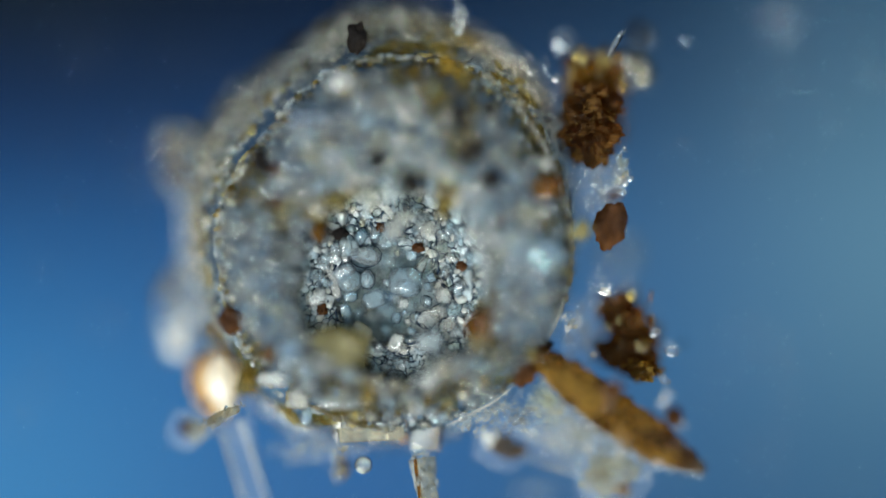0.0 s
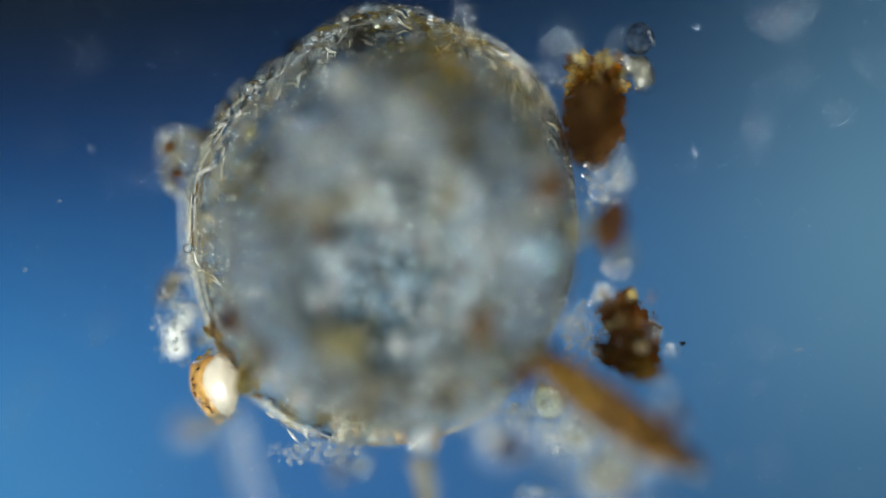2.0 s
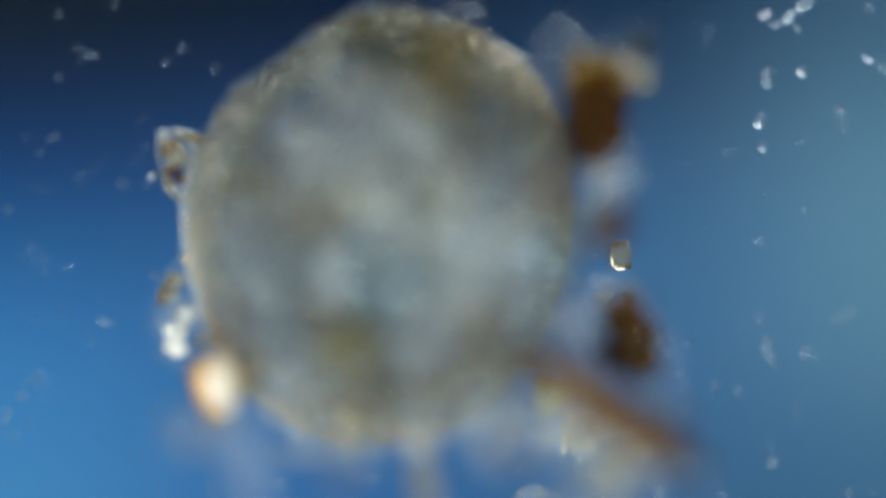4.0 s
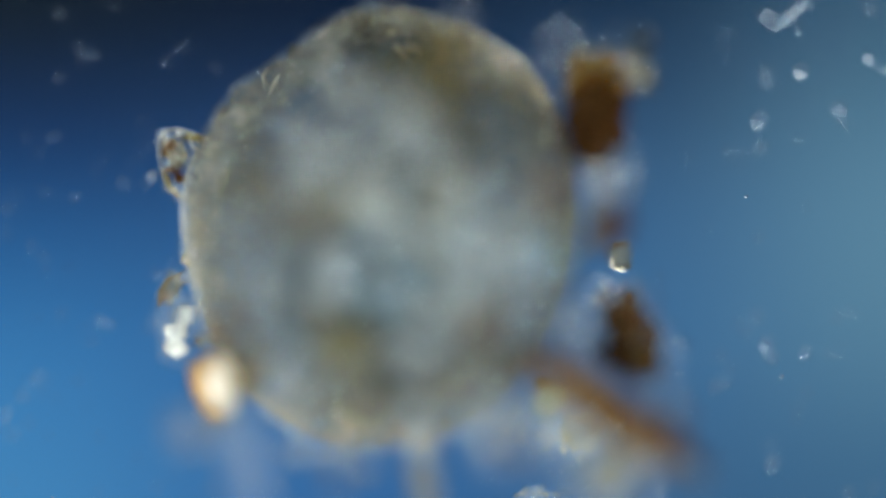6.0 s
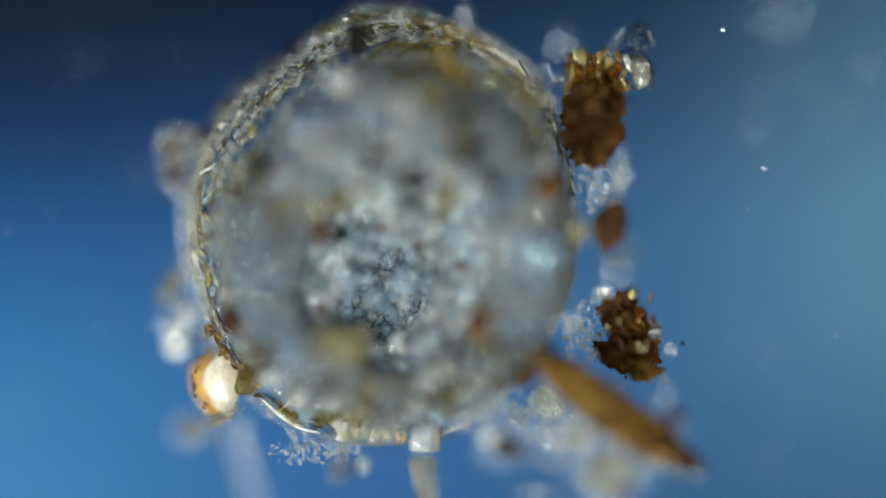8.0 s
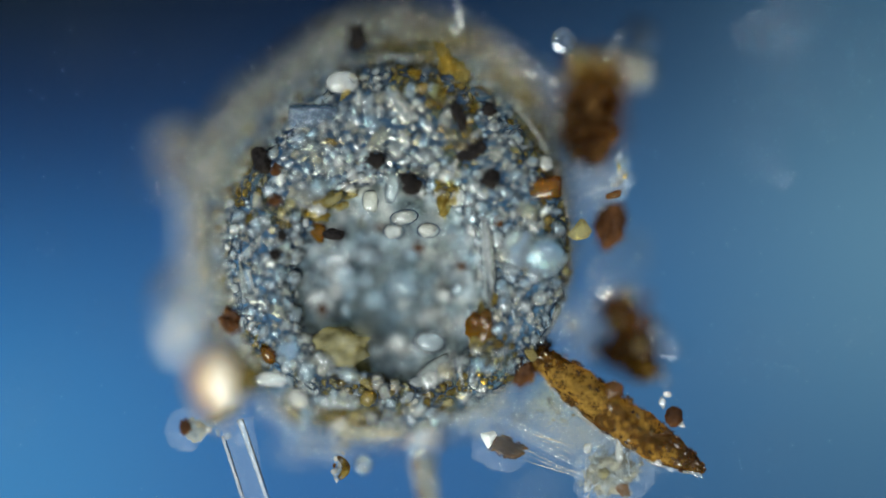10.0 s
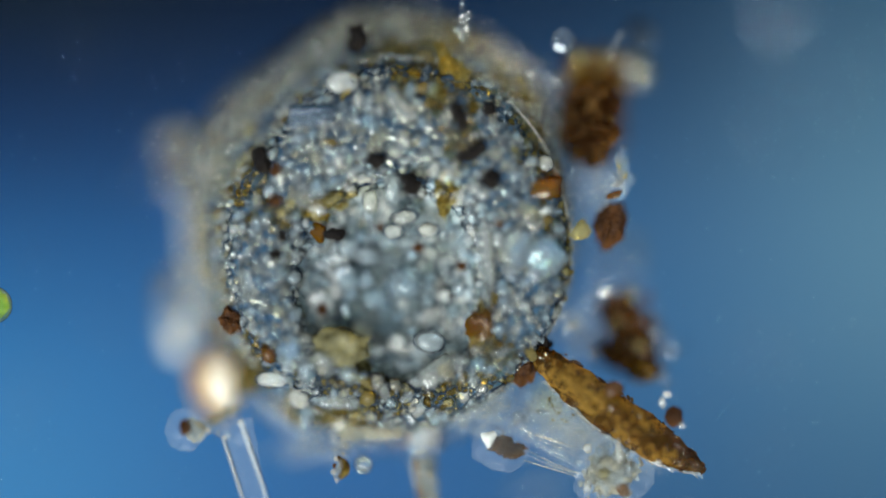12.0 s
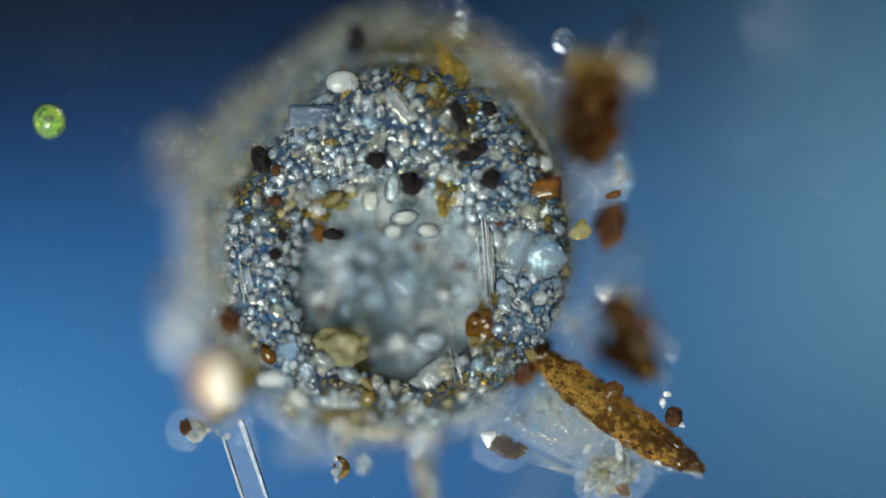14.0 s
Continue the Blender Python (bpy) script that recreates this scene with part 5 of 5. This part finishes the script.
def build_sacs():
    """Clear skins round the slimy clump, fine threads and a buff crescent under the shell."""
    part("skin", lump_bm((104 / SPAN, 92 / SPAN, 56 / SPAN), 6, 0.16, 1.6), M_FILM, sac, "clear round skin")
    rng = random.Random(19)
    threads = []
    for i in range(9):
        a, b = 906 + rng.uniform(-8, 8) + 3 * i, 742 + rng.uniform(-4, 4) + 8 * i
        threads.append(([st(a + 110 * g, b + 46 * g + 5 * math.sin(3 * g + i), 0.478) for g in np.linspace(0, 1, 9)], rng.uniform(0.5, 0.9) / SPAN))
    ob = new("slime_thread", strand_mesh("slime_thread", threads))
    ob.data.materials.append(M_WRINKLE)
    tagged(ob, "fine clear slime threads strung between the clumps", "slime")
    at = st(606, 828, 0.49)
    arc = [st(598 + 14 * math.sin(3.0 * g), 808 + 40 * g, 0.49) - at for g in np.linspace(0, 1, 12)]
    ob = new("buff_crescent", strand_mesh("buff_crescent", [(arc, 8.0 / SPAN)], 12))
    ob.data.materials.append(M_GOLD)
    ob.matrix_basis = Matrix.Translation(at)
    tagged(ob, "buff crescent-shaped flake under the shell's edge", "detritus")
    for x, y, r in ((-0.026, -0.01, 0.026), (-0.022, 0.03, 0.022), (0.0, 0.045, 0.02), (-0.02, -0.04, 0.02)):
        part("grain", chip_with(M_MILKY, int(1000 * r)), M_MILKY, ob, "clear grain", Matrix.Translation((x, y, 0)) @ turned(rng) @ Matrix.Scale(r, 4))
    at = st(1084, 838, 0.47)
    strands = []
    for i in range(13):
        a, b, q = 1084 + rng.gauss(0, 30), 836 + rng.gauss(0, 26), rng.gauss(1.4, 0.5)
        n = rng.uniform(8, 24)
        strands.append(([st(a + n * g * math.cos(q), b + n * g * math.sin(q), 0.49) - at for g in np.linspace(-1, 1, 6)], rng.uniform(1.5, 3.6) / SPAN))
    ob = new("splinter_bundle", strand_mesh("splinter_bundle", strands, 6))
    ob.data.materials.append(M_CLEAR)
    ob.matrix_basis = Matrix.Translation(at)
    part("skin", lump_bm((136 / SPAN, 122 / SPAN, 60 / SPAN), 8, 0.2, 1.6), M_FILM, ob, "clear slime skin")
    tagged(ob, "clear splinters in slime over the pale clump", "splinters")


build_sacs()


def build_spines():
    """The shell's hollow spines, and the clear sac beside them."""
    def line(a0, b0, a1, b1, z0, z1, n=10):
        return [st(a0 + (a1 - a0) * k / n, b0 + (b1 - b0) * k / n, z0 + (z1 - z0) * k / n) for k in range(n + 1)]
    spine = part("spine", tube_bm(line(418, 745, 456, 905, 0.47, 0.50), [r / SPAN for r in np.linspace(30, 20, 11)], 16, 0.6, 0.1), M_BLADE, shell, "clear hollow spine", shell_home)
    part("rim", tube_bm(line(393, 772, 433, 895, 0.495, 0.505), [2.2 / SPAN] * 11, 8), M_MILKY, spine, "bright rim")
    part("rim", tube_bm(line(424, 742, 476, 895, 0.495, 0.505), [r / SPAN for r in np.linspace(5.5, 2.2, 11)], 8, 0.6), M_MILKY, spine, "bright rim")
    # Dark edges of the clear rims, painted as strands beside them.
    for x0, y0, x1, y1 in ((397, 771, 437, 895), (430, 741, 481, 895)):
        part("seam", strand_mesh("seam", [(line(x0, y0, x1, y1, 0.492, 0.502), 1.5 / SPAN)]), M_EDGE_AND_GRAIN, spine, "thin painted dark edge")
    part("bead", ball_bm((26 / SPAN, 26 / SPAN, 24 / SPAN)), M_FILM, spine, "clear bead", Matrix.Translation(st(428, 778, 0.505)))
    spine = part("spine", tube_bm(line(747, 812, 764, 920, 0.375, 0.40), [r / SPAN for r in np.linspace(24, 15, 11)], 16, 0.7, 0.25, 3), M_PALE, shell, "buff crusted spine", shell_home)
    part("rim", tube_bm(line(734, 808, 750, 920, 0.395, 0.405), [3.5 / SPAN] * 11, 8, 1.0, 0.3), M_AMBER, spine, "amber rim")
    rng = random.Random(9)
    poses = []
    for _ in range(90):
        k = rng.random()
        d = rng.uniform(5, 12) / SPAN
        poses.append(Matrix.Translation(st(746 + 18 * k + rng.uniform(-18, 18), 802 + 110 * k, 0.40 + rng.uniform(-0.02, 0.03))) @ turned(rng) @ Matrix.Diagonal((d * 1.5, d, d, 1)))
    tagged(part("crust", heap_mesh("crust", poses, rng), M_CLEAR_FINE, spine), kind="stuff")
    root = thing("slime_sac", st(328, 762, 0.47), "clear round slime sac with brown crumbs beside a spine", "slime sac")
    part("skin", lump_bm((72 / SPAN, 76 / SPAN, 50 / SPAN), 4, 0.12), M_FILM, root)
    part("crumb", lump_bm((34 / SPAN, 40 / SPAN, 30 / SPAN), 9, 0.35), M_PALE, root, "buff crumb", Matrix.Translation((0.03, 0.0, 0.03)))
    part("crumb", lump_bm((20 / SPAN, 26 / SPAN, 16 / SPAN), 10, 0.3), M_RUST, root, "brown crumb", Matrix.Translation((0.0, 0.01, 0.045)))
    for i in range(5):
        part("grain", chip_with(M_CLEAR, i), M_CLEAR, root, "", Matrix.Translation((0.02 + 0.028 * i, 0.03 - 0.012 * i, 0.04)) @ turned(rng) @ Matrix.Scale(0.03, 4))


build_spines()


def build_round_cell():
    root = thing("round_cell", st(972, 710, 0.215), "pale green round cell in a clear wall", "algal cell")
    wall = part("cell_wall", ball_bm((58 / SPAN, 58 / SPAN, 54 / SPAN)), M_THIN, root, "clear cell wall")
    # Dark outline of the clear wall, painted on as a ring.
    part("seam", ring_mesh("seam", [(Matrix.Diagonal((58 / SPAN, 58 / SPAN, 0.03, 1)), 0.03)], 32), M_EDGE_AND_GRAIN, wall)
    part("cell_body", lump_bm((46 / SPAN, 46 / SPAN, 40 / SPAN), 12, 0.10), M_CELL, root, "pale green body")
    part("oil_drop", ball_bm((14 / SPAN, 18 / SPAN, 14 / SPAN), 2), M_OLIVE, root, "", Matrix.Translation((-0.015, -0.01, 0.03)))


build_round_cell()


def build_clear_rod():
    pts = [st(1076 + 26 * g, 100 - 46 * g, 0.40) for g in np.linspace(0, 1, 8)]
    rod = new("clear_rod", strand_mesh("clear_rod", [([p - pts[0] for p in pts], 5.5 / SPAN)], 10))
    rod.data.materials.append(M_THIN)
    rod.matrix_basis = Matrix.Translation(pts[0])
    # The rod's dark side is painted by an offset strand.
    part("seam", strand_mesh("seam", [([p - pts[0] + Vector((0.012, 0.006, -0.004)) for p in pts], 2.2 / SPAN)], 6), M_EDGE_AND_GRAIN, rod)
    tagged(rod, "clear splinter standing on the brown clump", "splinter")


build_clear_rod()


def build_green_cell():
    root = thing("green_alga", st(-300, 300, 0.47), "bright green swimming round algal cell", "algal cell")
    wall = part("cell_wall", ball_bm((62 / SPAN, 58 / SPAN, 56 / SPAN)), M_THIN, root, "clear cell wall")
    # Ring painting the dark refracted edge of the cell wall.
    part("seam", ring_mesh("seam", [(Matrix.Diagonal((62 / SPAN, 58 / SPAN, 0.03, 1)), 0.02)], 32), M_EDGE_AND_GRAIN, wall)
    part("chloroplast", lump_bm((50 / SPAN, 48 / SPAN, 42 / SPAN), 13, 0.16), M_GREEN, root, "yellow-green chloroplast", Matrix.Translation((0.004, 0, 0)))
    part("pyrenoid", lump_bm((14 / SPAN, 14 / SPAN, 12 / SPAN), 15, 0.2, 2, 3), M_OLIVE, root, "", Matrix.Translation((0.008, 0.0, 0.036)))
    part("eyespot", ball_bm((6 / SPAN, 8 / SPAN, 5 / SPAN), 2), M_AMBER, root, "", Matrix.Translation((0.03, 0.016, 0.024)))
    return root


green_cell = build_green_cell()


# Bacteria and dust on the glass: across, down, size; a negative size is a rod.
SPECKS = """139,84,9 145,106,8 160,96,-24 103,138,10 293,110,11 323,84,11 380,119,10 92,243,-20 45,241,8 69,270,8 181,287,6 165,307,6 213,326,11
224,325,8 77,336,7 14,371,11 53,436,10 246,213,6 258,207,6 275,232,8 256,259,10 240,283,7 258,328,9 104,24,11 202,10,8 76,456,10 80,481,9 122,474,8 108,556,11
64,563,6 185,571,-32 150,583,7 163,604,9 69,663,14 49,675,9 65,678,11 86,674,-12 38,702,15 74,697,8 98,706,8 8,738,-30 49,749,10 11,768,8 24,771,11 82,771,7
153,721,6 176,773,8 278,736,7 242,811,9 20,853,7 175,871,7 305,847,6 277,862,-14 370,866,10 354,763,9 270,487,9 279,488,10 288,486,9 303,467,-13 1345,213,22
1349,259,14 1420,125,17 1537,101,13 1488,191,15 1217,280,9 1287,265,7 1358,145,10 1355,123,8 1565,120,10 1495,220,7 1415,245,6 1428,367,8 1254,397,-11 1343,421,10
1540,12,7 1169,487,8 1195,570,7 1343,557,-20 1302,577,8 1318,585,9 1358,607,22 1366,632,18 1426,624,16 1482,562,11 1506,551,9 1274,627,10 1294,652,8
1264,685,18 1430,696,9 1411,723,8 1409,743,8 1214,749,10 1365,791,-15 1368,821,20 1168,873,24 1505,873,12 1547,865,9 1060,355,10 725,800,-10 718,818,9 495,858,-20
597,842,7 665,855,6 1352,24,12 1362,20,10 1374,42,12 1386,34,9 1398,30,14 1404,18,10 1418,8,12 1436,6,9 1412,48,9 468,130,9"""


def build_specks():
    rng = random.Random(77)
    kinds = {}
    for i in range(6):
        bm = lump_bm((1, 0.8, 0.8), 40 + i, 0.22, 1.8, 2)
        for f in bm.faces:
            f.smooth = True
        kinds[i] = mesh_of(bm, "coccus")
    rod = mesh_of(tube_bm([Vector((x, 0, 0)) for x in (-0.5, -0.47, -0.4, 0.4, 0.47, 0.5)], [0.04, 0.10, 0.13, 0.13, 0.10, 0.04], 8), "rod")
    for me in (*kinds.values(), rod):
        me.materials.append(M_GERM)
    for word in SPECKS.split():
        a, b, d = [float(x) for x in word.split(",")]
        size = abs(d) / SPAN
        ob = new("bacterium" if d < 13 else "dust_grain", rod if d < 0 else kinds[rng.randrange(6)])
        high = 0.13 if d < 0 else 0.36
        ob.matrix_basis = Matrix.Translation(st(a, b, high * size)) @ pose(0, 0, 0, 0, 0, rng.uniform(0, 360)) @ Matrix.Scale(size, 4)
        if d < 0:
            tagged(ob, "tiny clear rod-shaped bacterium on the glass slide", "bacterium", "specks on the glass")
        elif d < 13:
            tagged(ob, "tiny round glassy bacterium on the glass slide", "bacterium", "specks on the glass")
        else:
            tagged(ob, "small glassy dust grain on the glass slide", "dust grain", "specks on the glass")
    swimmers = []
    for i in range(14):
        size = rng.uniform(6, 10) / SPAN
        ob = new("bacterium", kinds[i % 6] if i % 4 else rod)
        a, b = (rng.uniform(10, 290), rng.uniform(20, 860)) if i % 2 else (rng.uniform(1180, 1550), rng.uniform(20, 860))
        z = rng.uniform(0.06, 0.30)
        s = size if i % 4 else size * 2
        ob.matrix_basis = Matrix.Translation(st(a, b, z)) @ Matrix.Scale(s, 4)
        tagged(ob, "tiny glassy bacterium drifting in the water", "bacterium", "drifting bacteria")
        swimmers.append((ob, a, b, z, rng.uniform(-22, 22), rng.uniform(-22, 22), rng.uniform(0, 6)))
    return swimmers


swimmers = build_specks()


def motions():
    """What moves: the green cell, the drifting bacteria, the swaying crumbs."""
    way = [(0.0, -200, 120), (9.0, -180, 180), (10.6, -70, 262), (10.9, 0, 332), (11.0, 14, 374), (11.2, 62, 470), (11.3, 88, 508), (11.5, 110, 564), (11.7, 54, 582), (11.8, 36, 566),
           (11.9, 20, 550), (12.0, -8, 540), (12.4, -110, 480), (13.2, -120, 160), (13.6, -16, 84), (13.7, 14, 102), (13.8, 26, 128), (14.0, 87, 215)]
    walk(green_cell, [(t, Matrix.Translation(st(a, b, 0.475)) @ pose(0, 0, 0, 0, 0, 8 * t)) for t, a, b in way])
    for ob, a, b, z, da, db, ph in swimmers:
        walk(ob, [(t, Matrix.Translation(st(a + da * t + 12 * math.sin(t * 1.3 + ph), b + db * t + 12 * math.cos(t * 1.1 + ph), z)) @ pose(0, 0, 0, 0, 0, 40 * math.sin(t + ph))) for t in range(0, 15)])
    walk(tip_crumbs, [(t, Matrix.Translation(st(816 + 5 * math.sin(t * 1.9 - 1.6), 32 + 4 * math.sin(t * 1.3 - 1.2), 0.43))) for t in range(0, 15)])


motions()
